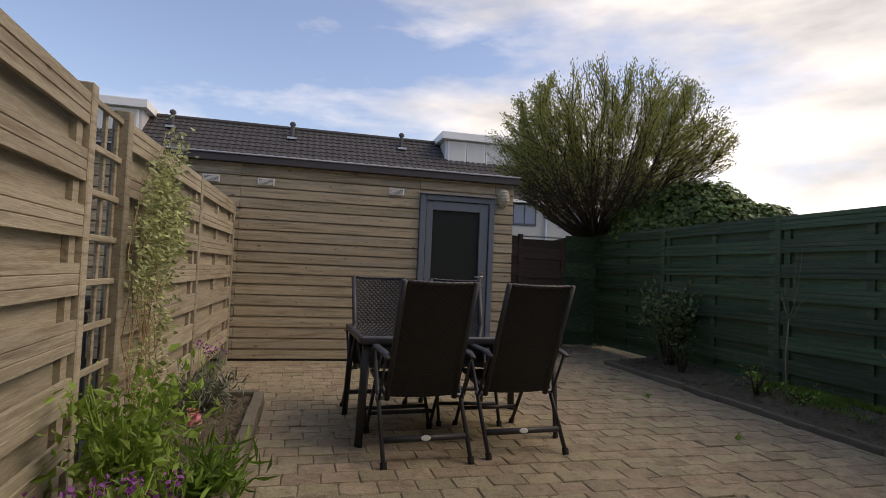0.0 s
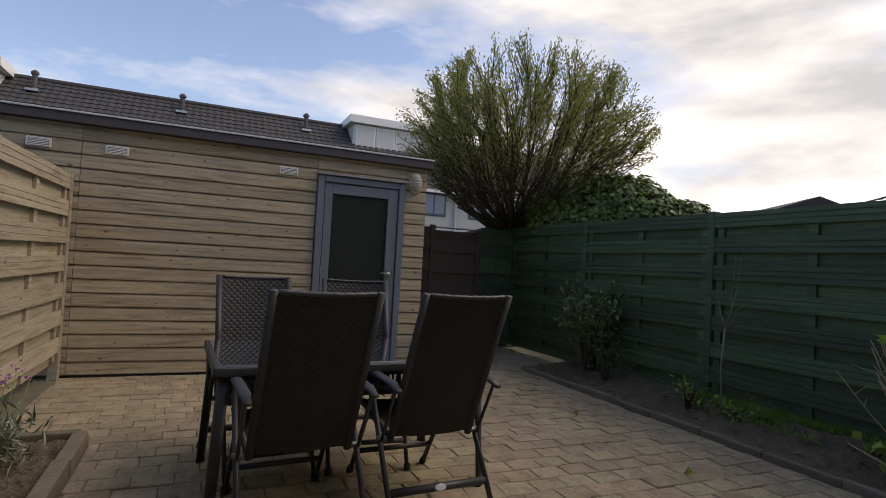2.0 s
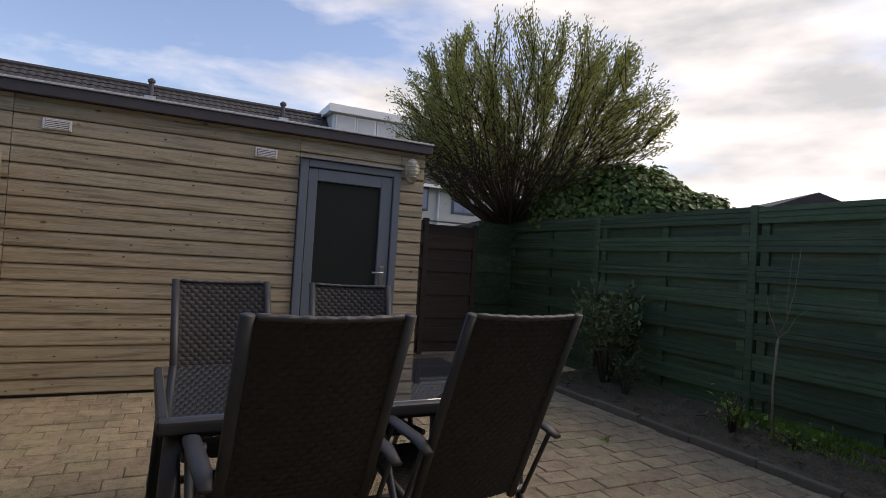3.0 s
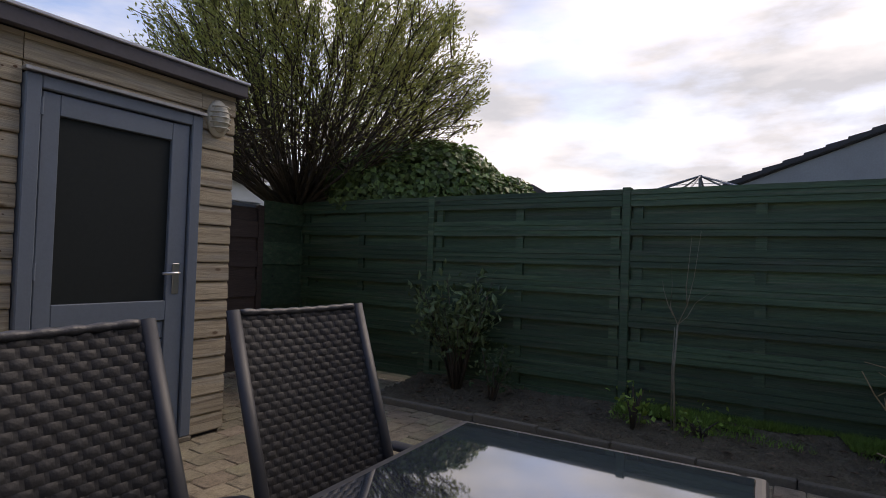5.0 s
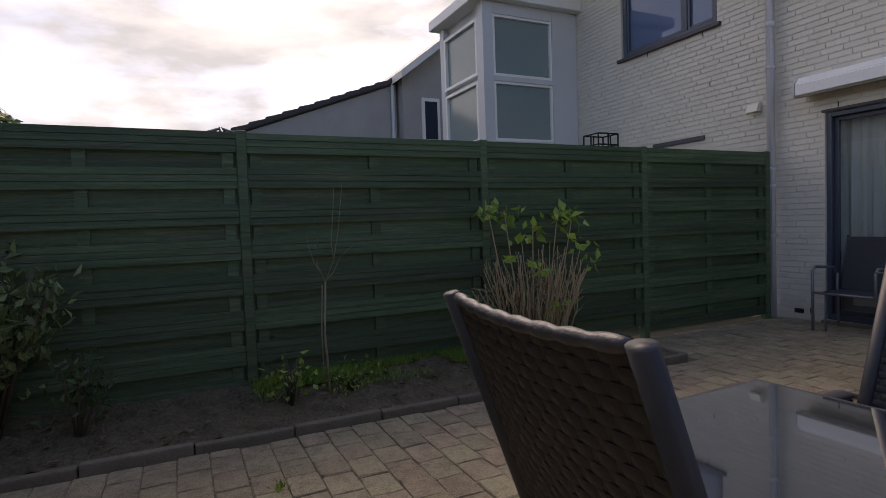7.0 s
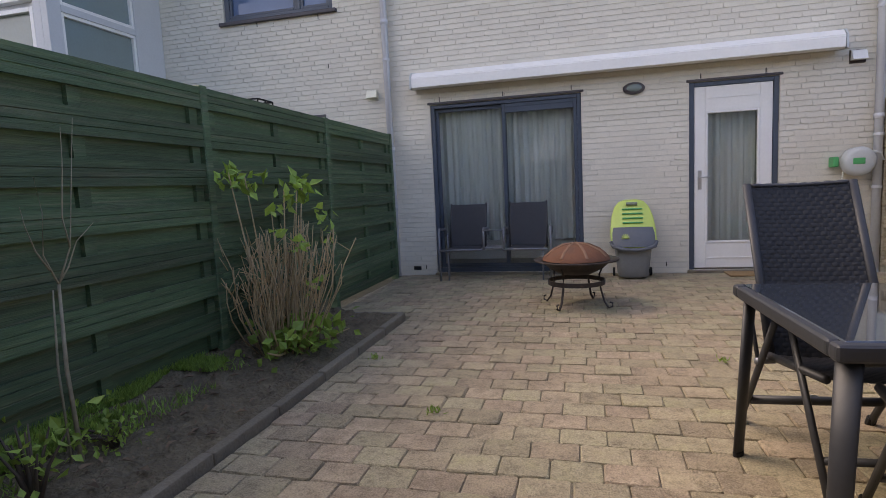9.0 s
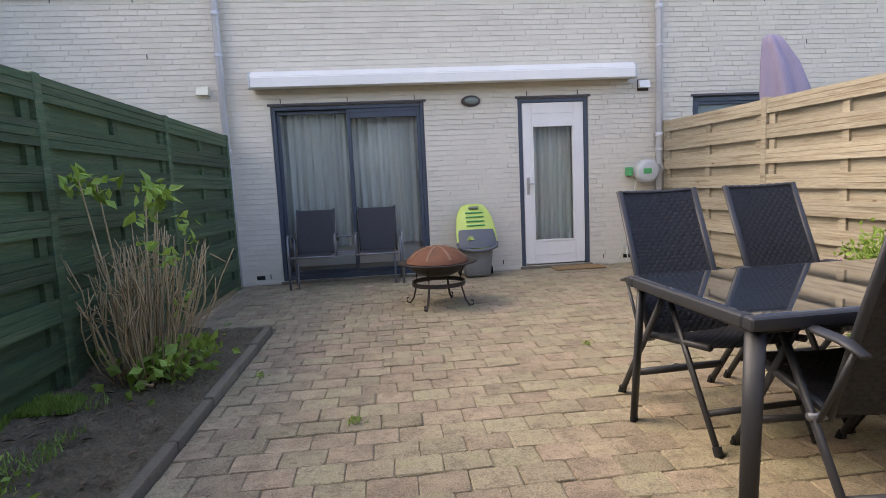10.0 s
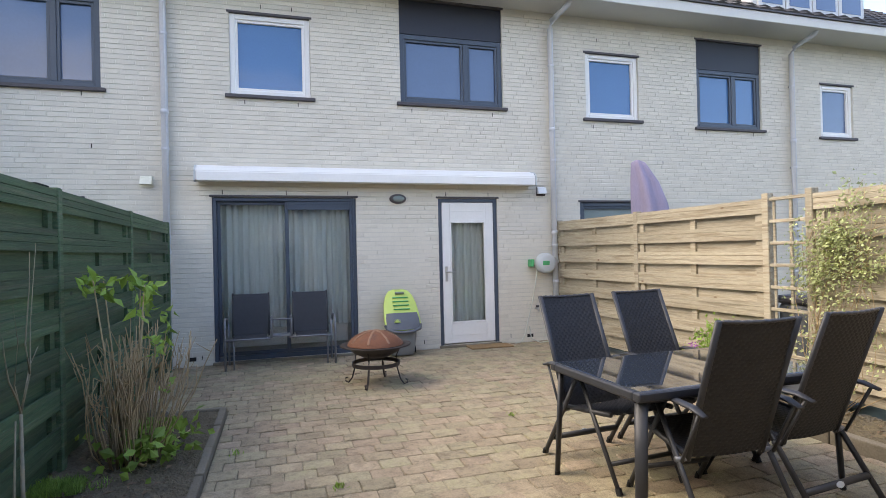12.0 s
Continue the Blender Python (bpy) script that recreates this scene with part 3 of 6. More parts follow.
def window_unit(name, hole, frame_mat, pane_mat, label, splits=(), panel=0.0, sill=True, inset=0.07, width=0.07):
    """A window in an opening of the house wall: frame, mullions, panes, lintel strip and sill."""
    x0, x1, z0, z1 = hole
    w = thing(name, ((x0 + x1) / 2, 0, z0), label, "window")
    w["kind"] = "structure"
    cx, a, b = (x0 + x1) / 2, (x0 - x1) / 2, (x1 - x0) / 2
    h = z1 - z0
    if panel:
        part("infill_panel", box(a, b, -0.10, -0.03, h - panel, h - 0.003, 0.004), M["darkpanel"], w, "dark infill panel")
        h -= panel + 0.002
    bm = bmesh.new()
    for q in ((a + 0.002, a + width, 0, h), (b - width, b - 0.002, 0, h), (a + width, b - width, 0.0, width), (a + width, b - width, h - width, h)):
        box(q[0], q[1], -0.13, -inset + 0.035, q[2], q[3], 0.005, bm)
    part("window_frame", bm, frame_mat, w)
    cuts = [a + width, *[s - cx for s in splits], b - width]
    for s in cuts[1:-1]:
        part("mullion", box(s - 0.035, s + 0.035, -0.12, -inset + 0.03, width, h - width, 0.004), frame_mat, w)
    for i, (p, q) in enumerate(zip(cuts, cuts[1:])):
        p, q = p + (0.035 if i else 0), q - (0.035 if i < len(cuts) - 2 else 0)
        bm = bmesh.new()
        for r in ((p, p + 0.035, width, h - width), (q - 0.035, q, width, h - width), (p + 0.035, q - 0.035, width, width + 0.035), (p + 0.035, q - 0.035, h - width - 0.035, h - width)):
            box(r[0], r[1], -0.11, -inset + 0.018, r[2], r[3], 0.003, bm)
        part("sash", bm, frame_mat, w)
        part("pane", box(p + 0.03, q - 0.03, -0.095, -0.085, width + 0.03, h - width - 0.03), pane_mat, w)
    part("lintel_strip", box(a - 0.03, b + 0.03, -0.05, 0.006, z1 - z0 - 0.001, z1 - z0 + 0.03, 0.003), M["fascia"], w)
    if sill:
        part("window_sill", box(a - 0.06, b + 0.06, -0.12, 0.045, -0.045, 0.001, 0.006), M["fascia"], w)
    return w


# deeper blue, again the sky's reflection put into the pane colour
M["skybluepane"] = material("pane_with_painted_blue_sky", (0.045, 0.15, 0.33), 0.04, 0.06, 2, bump=0.0, spec=0.8)
window_unit("window_1", WIN["a"], M["white"], M["skybluepane"], "square white-framed upper window with blue reflections")
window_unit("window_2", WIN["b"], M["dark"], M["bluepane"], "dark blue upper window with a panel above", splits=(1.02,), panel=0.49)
window_unit("window_3", WIN["c"], M["white"], M["skybluepane"], "square white-framed upper window with blue reflections")
window_unit("window_4", WIN["d"], M["dark"], M["skybluepane"], "dark blue upper window with a panel above", splits=(-3.92,), panel=0.49)
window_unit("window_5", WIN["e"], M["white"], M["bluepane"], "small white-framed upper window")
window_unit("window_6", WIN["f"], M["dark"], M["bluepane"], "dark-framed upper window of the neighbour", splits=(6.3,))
window_unit("window_7", WIN["g"], M["dark"], M["frosted"], "neighbour's garden window behind the fence", sill=False)

# neighbour's white glazed extension
GX0, GX1, GY1, GZ1 = 8.41, 9.90, 1.77, 4.52
ext = thing("glazed_extension", (GX0, 0, 0), "white two-storey glazed extension on the neighbour's house", "extension")
bm = box(0.09, GX1 - GX0, 0.0, GY1 - 0.09, -0.05, GZ1)
part("core", bm, M["panelgrey"], ext)
for y0, y1, nm in ((0.0, 0.49, "corner_post"), (GY1 - 0.18, GY1, "corner_post")):
    part(nm, box(0.0, 0.089, y0, y1, -0.05, GZ1, 0.004), M["panelgrey"], ext)
for z0, z1 in ((-0.05, 2.42), (3.33, 3.41), (4.34, GZ1)):
    part("panel", box(0.0, 0.085, 0.491, GY1 - 0.181, z0, z1, 0.004), M["panelgrey"], ext)
for z0, z1 in ((2.42, 3.33), (3.41, 4.34)):
    bm = bmesh.new()
    for r in ((0.492, 0.53, z0, z1), (GY1 - 0.22, GY1 - 0.182, z0, z1), (0.53, GY1 - 0.22, z0, z0 + 0.04), (0.53, GY1 - 0.22, z1 - 0.04, z1)):
        box(0.012, 0.085, r[0], r[1], r[2], r[3], 0.003, bm)
    f = part("window", bm, M["white"], ext)
    part("pane", box(0.05, 0.06, 0.52, GY1 - 0.21, z0 + 0.03, z1 - 0.03), M["frosted"], f)
for x0, x1 in ((0.20, 1.34),):
    for z0, z1 in ((2.42, 3.36), (3.44, 4.32)):
        bm = bmesh.new()
        for r in ((x0, x0 + 0.05, z0, z1), (x1 - 0.05, x1, z0, z1), (x0 + 0.05, x1 - 0.05, z0, z0 + 0.05), (x0 + 0.05, x1 - 0.05, z1 - 0.05, z1)):
            box(r[0], r[1], GY1 - 0.088, GY1, r[2], r[3], 0.003, bm)
        f = part("window", bm, M["white"], ext)
        part("pane", box(x0 + 0.04, x1 - 0.04, GY1 - 0.06, GY1 - 0.05, z0 + 0.04, z1 - 0.04), M["frosted"], f)
for x0, x1, z0, z1 in ((0.09, 0.199, -0.05, GZ1), (1.341, GX1 - GX0, -0.05, GZ1)):
    part("panel", box(x0, x1, GY1 - 0.089, GY1 - 0.002, z0, z1, 0.003), M["panelgrey"], ext)
part("roof", box(-0.14, GX1 - GX0 + 0.1, 0.0, GY1 + 0.16, GZ1 + 0.001, GZ1 + 0.17, 0.01), M["white"], ext, "white flat roof edge")

# gable house further along
gh = thing("gable_house", (12.8, 0.2, 0), "grey brick house with a sloping tiled verge", "house")
part("wall", prism([(1.3, -0.05), (8.5, -0.05), (8.5, 1.70), (1.3, 4.33)], "x", 0, 8), M["greywall"], gh)
part("upper_wall", prism([(-6, -0.05), (1.26, -0.05), (1.26, 4.40), (0.1, 5.35), (-6, 8.5)], "x", -0.3, 8), M["greywall"], gh)
part("roof", prism([(8.7, 1.64), (8.7, 1.75), (1.25, 4.48), (1.25, 4.36)], "x", -0.06, 8.1), M["tile"], gh, "dark tiled roof edge")
for i in range(22):
    y = 8.5 - i * 0.335
    zb = 1.72 + (8.7 - y) * 0.3665
    part("verge_tile", prism([(y, zb - 0.06), (y - 0.34, zb + 0.065), (y - 0.34, zb + 0.145), (y, zb + 0.055)], "x", -0.10, 0.05), M["tile"], gh)
part("fascia", prism([(1.42, 4.30), (1.42, 4.46), (-6, 10.2), (-6, 10.0)], "x", -0.7, 8.1), M["soffit"], gh, "pale sloping fascia")
f = part("window_frame", box(-0.34, -0.29, 0.38, 0.82, 3.0, 4.0, 0.006), M["white"], gh)
part("pane", box(-0.35, -0.335, 0.45, 0.75, 3.08, 3.92), M["skypane"], f)
part("downpipe", tube([(-0.05, 1.40, 0), (-0.05, 1.40, 4.3)], 0.04), M["pipe"], gh)


# ---- fences ----
def board_mesh(length, height, sign, grooves):
    """A horizontal fence board with shallow grooves on its face, its length along y."""
    o, g = 0.018, 0.013
    z = [(0, 0), (o, 0.0)]
    for i in range(1, grooves + 1):
        c = height * i / (grooves + 1)
        z += [(o, c - 0.004), (g, c), (o, c + 0.004)]
    z += [(o, height), (0, height)]
    outline = [(u * sign, v) for u, v in z]
    bm, k = bmesh.new(), len(outline)
    a = [bm.verts.new((u, 0.0, v)) for u, v in outline]
    b = [bm.verts.new((u, length, v)) for u, v in outline]
    for i in range(k):
        bm.faces.new((a[i], a[(i + 1) % k], b[(i + 1) % k], b[i]))
    bm.faces.new(a), bm.faces.new(b[::-1])
    bmesh.ops.recalc_face_normals(bm, faces=bm.faces[:])
    return bm


def fence(name, x, sign, spans, posts, top, mat, label, proud=0.135, gap=0.105, post_top=0.035, battens=(0.03, 0.5, 0.97), turn=0.0, sway=0.12):
    """A fence along y of boards that lie by turns before and behind upright battens."""
    f = thing(name, (x, spans[0][0], 0), label, "fence", "", turn)
    rng, y_ref, shared = random.Random(11), spans[0][0], {}
    for y0, y1, bottom in spans:
        length = y1 - y0
        z = top - proud
        first = True
        while z > bottom - 0.09:
            for back, zz, hh in ((0, z, proud), (1, z - gap - 0.03, gap + 0.06)):
                zz0 = max(zz, bottom)
                if zz + hh - zz0 < 0.05:
                    continue
                key = (round(length, 3), round(zz + hh - zz0, 3), back)
                if key not in shared:
                    shared[key] = finish("board", board_mesh(length, zz + hh - zz0, sign, 0 if back else 2), mat)
                ob = new("board", shared[key])
                ob.parent = f
                ob.matrix_basis = pose(-sign * 0.046 * back + sign * rng.uniform(-0.002, 0.002), y0 - y_ref, zz0, rng.uniform(-sway, sway), 0, 0)
            z -= proud + gap
        for q in battens:
            y = y0 - y_ref + length * q
            part("batten", box(-0.0275 if sign > 0 else 0.0005, -0.0005 if sign > 0 else 0.0275, y - 0.035, y + 0.035, bottom + 0.02, top - 0.02), mat, f)
    for y, h in posts:
        p = part("post", box(-0.055 if sign > 0 else -0.027, 0.027 if sign > 0 else 0.055, y - y_ref - 0.034, y - y_ref + 0.034, -0.05, h + post_top, 0.006), mat, f)
    return f


fence("pine_fence", -0.41, 1, [(0.10, 1.84, 0.08), (1.91, 3.65, 0.06)], [(0.065, 1.80), (1.875, 1.80), (3.685, 1.83)], 1.815, M["fence"],
      "pale pine board fence between house and trellis", turn=2.6)
fence("pine_fence", -0.555, 1, [(4.17, 5.90, 0.14), (5.97, 7.70, 0.14)], [(4.135, 1.83), (5.935, 1.79), (7.735, 1.79)], 1.815, M["fence"],
      "pale pine board fence between trellis and shed", turn=-1.5)
fence("green_fence", FX1, -1, [(0.235, 1.975, 0.05), (2.045, 3.735, 0.10), (3.805, 5.605, 0.125), (5.675, 7.465, 0.07), (7.535, 9.265, 0.06)],
      [(0.20, 1.80), (2.01, 1.80), (3.77, 1.805), (5.64, 1.805), (7.50, 1.80), (9.30, 1.79)], 1.825, M["green"], "dark green stained board fence", sway=0.3)

# trellis between two pine fence panels
tr = thing("trellis", (-0.575, 3.72, 0.33), "weathered wooden trellis strip in the fence", "trellis")
for y in (0.02, 0.19, 0.355):
    part("upright", box(-0.018, 0.0, y, y + 0.028, 0.0, 1.5, 0.003), M["fence"], tr)
for i in range(8):
    part("slat", box(0.0005, 0.018, 0.0, 0.40, 0.06 + i * 0.2, 0.09 + i * 0.2, 0.003), M["fence"], tr)

# brown gate and end of the garden
bg = thing("back_gate", (SHED_X, BACK_Y, 0), "dark brown board gate with a pale top edge", "gate")
rng = random.Random(2)
for x0, x1, top in ((0.02, 0.68, 1.745), (0.752, 1.42, 1.70)):
    for i in range(11):
        z0 = 0.02 + i * (top - 0.02) / 11
        part("board", box(x0, x1, -0.022 * (i % 2) - 0.02, 0.0 - 0.022 * (i % 2), z0 - 0.012 * (i % 2), z0 + (top - 0.02) / 11 + 0.010 * (i % 2), 0.003), M["gate"], bg)
    part("post", box(x1, x1 + 0.07, -0.05, 0.02, -0.05, top + 0.03, 0.004), M["gate"], bg)
part("top_strip", box(0.752, 1.42, -0.055, 0.02, 1.735, 1.752, 0.003), M["zinc"], bg, "pale metal top strip")
for i in range(8):
    z0 = 0.02 + i * 0.22
    part("board", box(1.495, 2.05, -0.022 * (i % 2) - 0.02, -0.022 * (i % 2), z0 - 0.012 * (i % 2), z0 + 0.22 + 0.010 * (i % 2), 0.003), M["green"], bg)

# ---- shed ----
structure("wall_shed", wall_with_holes(-4.0, SHED_X - 0.012, -0.05, 2.30, [(1.735, 2.725, 0.03, 2.10)], SHED_Y + 0.03, SHED_Y + 0.13), M["fascia"], "dark lining behind the shed's boards")
structure("wall_shed_side", box(SHED_X - 0.10, SHED_X - 0.015, SHED_Y + 0.131, 11.0, -0.05, 2.30), M["shed"], "side wall of the timber shed")
structure("wall_shed_back", box(-4.0, SHED_X - 0.11, 10.9, 11.0, -0.05, 2.30), M["shed"], "back wall of the timber shed")
structure("roof_shed", box(-4.0, SHED_X + 0.03, SHED_Y - 0.02, 11.05, 2.305, 2.36), M["fascia"], "flat roof of the shed")
bm = box(-4.0, SHED_X + 0.05, SHED_Y - 0.07, SHED_Y - 0.021, 2.285, 2.372, 0.006)
box(SHED_X + 0.031, SHED_X + 0.05, SHED_Y - 0.0205, 11.05, 2.285, 2.372, 0.004, bm)
structure("trim_shed", bm, M["fascia"], "dark roof trim of the shed")
structure("trim_shed_edge", box(-4.0, SHED_X + 0.055, SHED_Y - 0.085, SHED_Y - 0.05, 2.373, 2.391, 0.003), M["pipe"], "grey metal roof edge")

# shed door
sdoor = thing("shed_door", (1.735, SHED_Y, 0.03), "closed blue-grey shed door with dark obscured glass", "door")
sdoor["kind"] = "structure"
W, H = 0.99, 2.055
part("jamb", box(0.002, 0.075, -0.035, 0.09, 0, H, 0.006), M["blue"], sdoor)
part("jamb", box(W - 0.075, W - 0.002, -0.035, 0.09, 0, H, 0.006), M["blue"], sdoor)
part("head", box(0.0755, W - 0.0755, -0.035, 0.09, H - 0.07, H, 0.006), M["blue"], sdoor)
part("drip_strip", box(-0.01, W + 0.01, -0.06, -0.005, H + 0.004, H + 0.024, 0.003), M["zinc"], sdoor, "pale metal drip strip")
leaf = bmesh.new()
x0, x1 = 0.083, W - 0.083
for q in ((x0, x0 + 0.085, 0.01, H - 0.078), (x1 - 0.115, x1, 0.01, H - 0.078), (x0 + 0.085, x1 - 0.115, H - 0.19, H - 0.078), (x0 + 0.085, x1 - 0.115, 0.75, 0.87), (x0 + 0.085, x1 - 0.115, 0.01, 0.09)):
    box(q[0], q[1], -0.018, 0.03, q[2], q[3], 0.004, leaf)
leaf_ob = part("door_leaf", leaf, M["blue"], sdoor)
for i in range(6):
    z = 0.0905 + i * 0.1099
    part("door_board", box(x0 + 0.086, x1 - 0.116, -0.006, 0.02, z, z + 0.103, 0.006), M["blue"], leaf_ob)
part("pane", box(x0 + 0.086, x1 - 0.116, 0.004, 0.012, 0.871, H - 0.191), M["darkpane"], leaf_ob)
part("handle_plate", box(x1 - 0.080, x1 - 0.035, -0.026, -0.019, 0.91, 1.10, 0.003), M["metal"], leaf_ob)
part("door_handle", tube([(x1 - 0.058, -0.02, 1.04), (x1 - 0.058, -0.062, 1.04), (x1 - 0.075, -0.068, 1.04), (x1 - 0.17, -0.068, 1.038)], 0.009), M["metal"], leaf_ob, smooth=True)
for z in (0.25, 1.0, 1.85):
    part("hinge", tube([(0.079, -0.028, z), (0.079, -0.028, z + 0.09)], 0.009), M["blue"], sdoor)
part("threshold", box(0.0, W, -0.05, 0.09, -0.03, -0.001, 0.004), M["kerb"], sdoor)

# ---- garden table and chairs ----
def garden_table(at, sx, sy, h):
    t = thing("garden_table", at, "anthracite garden table with a dark glass top", "table")
    bm = bmesh.new()
    e = 0.055
    for q in ((-sx, sx, -sy, -sy + e), (-sx, sx, sy - e, sy), (-sx, -sx + e, -sy + e, sy - e), (sx - e, sx, -sy + e, sy - e)):
        box(q[0], q[1], q[2], q[3], h - 0.05, h - 0.002, 0.016, bm, 3)
    part("top_frame", bm, M["anthracite"], t, smooth=False)
    part("glass_top", box(-sx + 0.028, sx - 0.028, -sy + 0.028, sy - 0.028, h - 0.010, h + 0.001, 0.004), M["tabletop"], t, "dark tinted glass top")
    part("apron", box(-sx + 0.06, sx - 0.06, -sy + 0.06, sy - 0.06, h - 0.075, h - 0.051, 0.004), M["anthracite"], t)
    for i in (-1, 1):
        for k in (-1, 1):
            leg = part("leg", tube([(i * (sx - 0.05), k * (sy - 0.05), h - 0.05), (i * (sx - 0.02), k * (sy - 0.03), 0.02)], [0.033, 0.029], None, 14, 0.52, (i, k, 0)), M["anthracite"], t, smooth=True)
            part("foot_cap", tube([(i * (sx - 0.02), k * (sy - 0.03), 0.02), (i * (sx - 0.02), k * (sy - 0.03), 0.0)], 0.030, None, 14, 0.55, (i, k, 0)), M["black"], leg)
    return t


garden_table((1.415, 4.965, 0), 0.705, 0.425, 0.69).rotation_euler.z = radians(2.0)


def weave_panel(p0, p1, half, rows, cols, sag, thick, bulge):
    """A wicker panel from the lower edge p0 to the upper edge p1 (y, z), half wide: raised pads in offset rows, sagging between the tubes."""
    verts, faces = [], []
    d = Vector((0, p1[0] - p0[0], p1[1] - p0[1]))
    nrm = Vector((0, -d.z, d.y)).normalized()

    def at(u, v, lift):
        hollow = sag * (1 - (u / half) ** 2)
        curl = bulge * max(0.0, v - 0.85) ** 2 / 0.0225
        p = Vector((u, p0[0], p0[1])) + d * v + nrm * (lift + hollow + curl)
        return tuple(p)
    backing = [at(-half + 2 * half * k / 12, v, 0.0) for v in (0.0, 1.0) for k in range(13)]
    verts.extend(backing)
    faces.extend((k, k + 1, k + 14, k + 13) for k in range(12))
    w = 2 * half / cols
    for side in (1, -1):
        for r in range(rows):
            v0, v1 = r / rows, (r + 1) / rows
            for c in range(-1, cols):
                u0 = -half + (c + (0.5 if r % 2 else 0.0) + 0.10) * w
                u1 = u0 + w * 0.80
                u0, u1 = max(u0, -half), min(u1, half)
                if u1 - u0 < w * 0.15:
                    continue
                i = len(verts)
                for fv, hv in ((0.01, 0.45), (0.28, 0.95), (0.72, 1.0), (0.99, 0.45)):
                    for fu, hu in ((0.0, 0.05), (0.22, 0.82), (0.78, 1.0), (1.0, 0.05)):
                        verts.append(at(u0 + (u1 - u0) * fu, v0 + (v1 - v0) * fv, side * thick * hu * hv))
                for a in range(3):
                    for b in range(3):
                        q = (i + a * 4 + b, i + a * 4 + b + 1, i + a * 4 + b + 5, i + a * 4 + b + 4)
                        faces.append(q if side < 0 else q[::-1])
    return verts, faces


def garden_chair(at, turn, label, low=0.265, high=-0.096, top=1.052):
    """A folding high-back chair; its rear feet stand at y 0 and it faces +y. low, high, top: foot and head of the adjustable back."""
    c = thing("garden_chair", at, label, "chair", "chairs round the garden table", turn)
    hw, bw = 0.232, 0.214          # half widths of the legs' frame and of the back
    for s in (-1, 1):
        x = s * (hw + 0.030)
        leg = part("leg", tube([(x, 0.0, 0.008), (x, 0.40, 0.60)], 0.017, None, 10, 0.75, (1, 0, 0)), M["anthracite"], c, smooth=True)
        part("foot_cap", tube([(x, -0.004, 0.0), (x, 0.012, 0.035)], 0.021, None, 10, 0.8), M["black"], leg)
        leg = part("leg", tube([(x - s * 0.036, 0.74, 0.008), (x - s * 0.036, 0.37, 0.61)], 0.016, None, 10, 0.75, (1, 0, 0)), M["anthracite"], c, smooth=True)
        part("foot_cap", tube([(x - s * 0.036, 0.744, 0.0), (x - s * 0.036, 0.728, 0.035)], 0.020, None, 10, 0.8), M["black"], leg)
        part("armrest", tube([(x, 0.02, 0.612), (x, 0.10, 0.634), (x, 0.36, 0.640), (x, 0.43, 0.622)], [0.018, 0.027, 0.027, 0.018], None, 12, 0.45, (0, 0, 1)), M["anthracite"], c, smooth=True)
        part("back_tube", tube([(s * bw, low + 0.005, 0.338), (s * bw, (low + high) / 2 + 0.003, 0.70), (s * bw, high, top)], 0.0120, None, 12, 1.5, (1, 0, 0)), M["anthracite"], c, smooth=True)
        part("seat_tube", tube([(s * (hw - 0.012), low, 0.368), (s * (hw - 0.012), 0.67, 0.432)], 0.016, None, 8), M["anthracite"], c, smooth=True)
        part("pivot", tube([(x + s * 0.018, 0.225, 0.350), (s * (hw - 0.03), low + 0.004, 0.350)], 0.014, None, 10), M["frame"], c, smooth=True)
        part("latch_bar", tube([(x, 0.20, 0.345), (x, 0.06, 0.62)], 0.009, None, 6), M["anthracite"], c, smooth=True)
    bar = part("stretcher", tube([(-hw - 0.02, 0.090, 0.135), (hw + 0.02, 0.090, 0.135)], 0.019, None, 10, 1.0), M["anthracite"], c, smooth=True)
    bm = lathe([(0.0, 0.004), (0.024, 0.004), (0.030, 0.002), (0.030, 0.0)], 18)
    bmesh.ops.transform(bm, matrix=Matrix.Translation((0.0, 0.071, 0.140)) @ Matrix.Rotation(radians(70), 4, "X") @ Matrix.Diagonal((1, 0.55, 1, 1)), verts=bm.verts[:])
    part("badge", bm, M["lightgrey"], bar, "small pale oval badge")
    part("stretcher", tube([(-hw, 0.655, 0.145), (hw, 0.655, 0.145)], 0.014, None, 10), M["anthracite"], c, smooth=True)
    v, f = weave_panel((low - 0.006, 0.360), (high + 0.004, top - 0.007), bw - 0.010, 38, 11, 0.016, 0.0034, 0.0)
    ob = new("backrest", sheet_mesh("backrest", v, f, M["weave"]))
    for p in ob.data.polygons:
        p.use_smooth = True
    ob.parent = c
    tagged(ob, "dark woven wicker back", kind="stuff")
    n = 44
    pts, rad = [], []
    for i in range(n + 1):
        u = -1 + 2 * i / n
        g = 0.016 * (1 - u * u)
        pts.append((u * (bw - 0.020), high + 0.004 - g * 0.93, top - 0.005 - g * 0.36))
        rad.append(0.0075 + 0.0028 * abs(math.sin(i * math.pi / 5.5)))
    part("top_edge", tube(pts, rad, None, 8), M["wrap"], c, "dark wrapped wicker edge, lightened for sky sheen", True)
    v, f = weave_panel((0.66, 0.430), (low + 0.008, 0.374), hw - 0.02, 24, 11, 0.012, 0.0034, 0.0)
    ob = new("seat", sheet_mesh("seat", v, f, M["weave"]))
    for p in ob.data.polygons:
        p.use_smooth = True
    ob.parent = c
    tagged(ob, "dark woven wicker seat", kind="stuff")
    return c


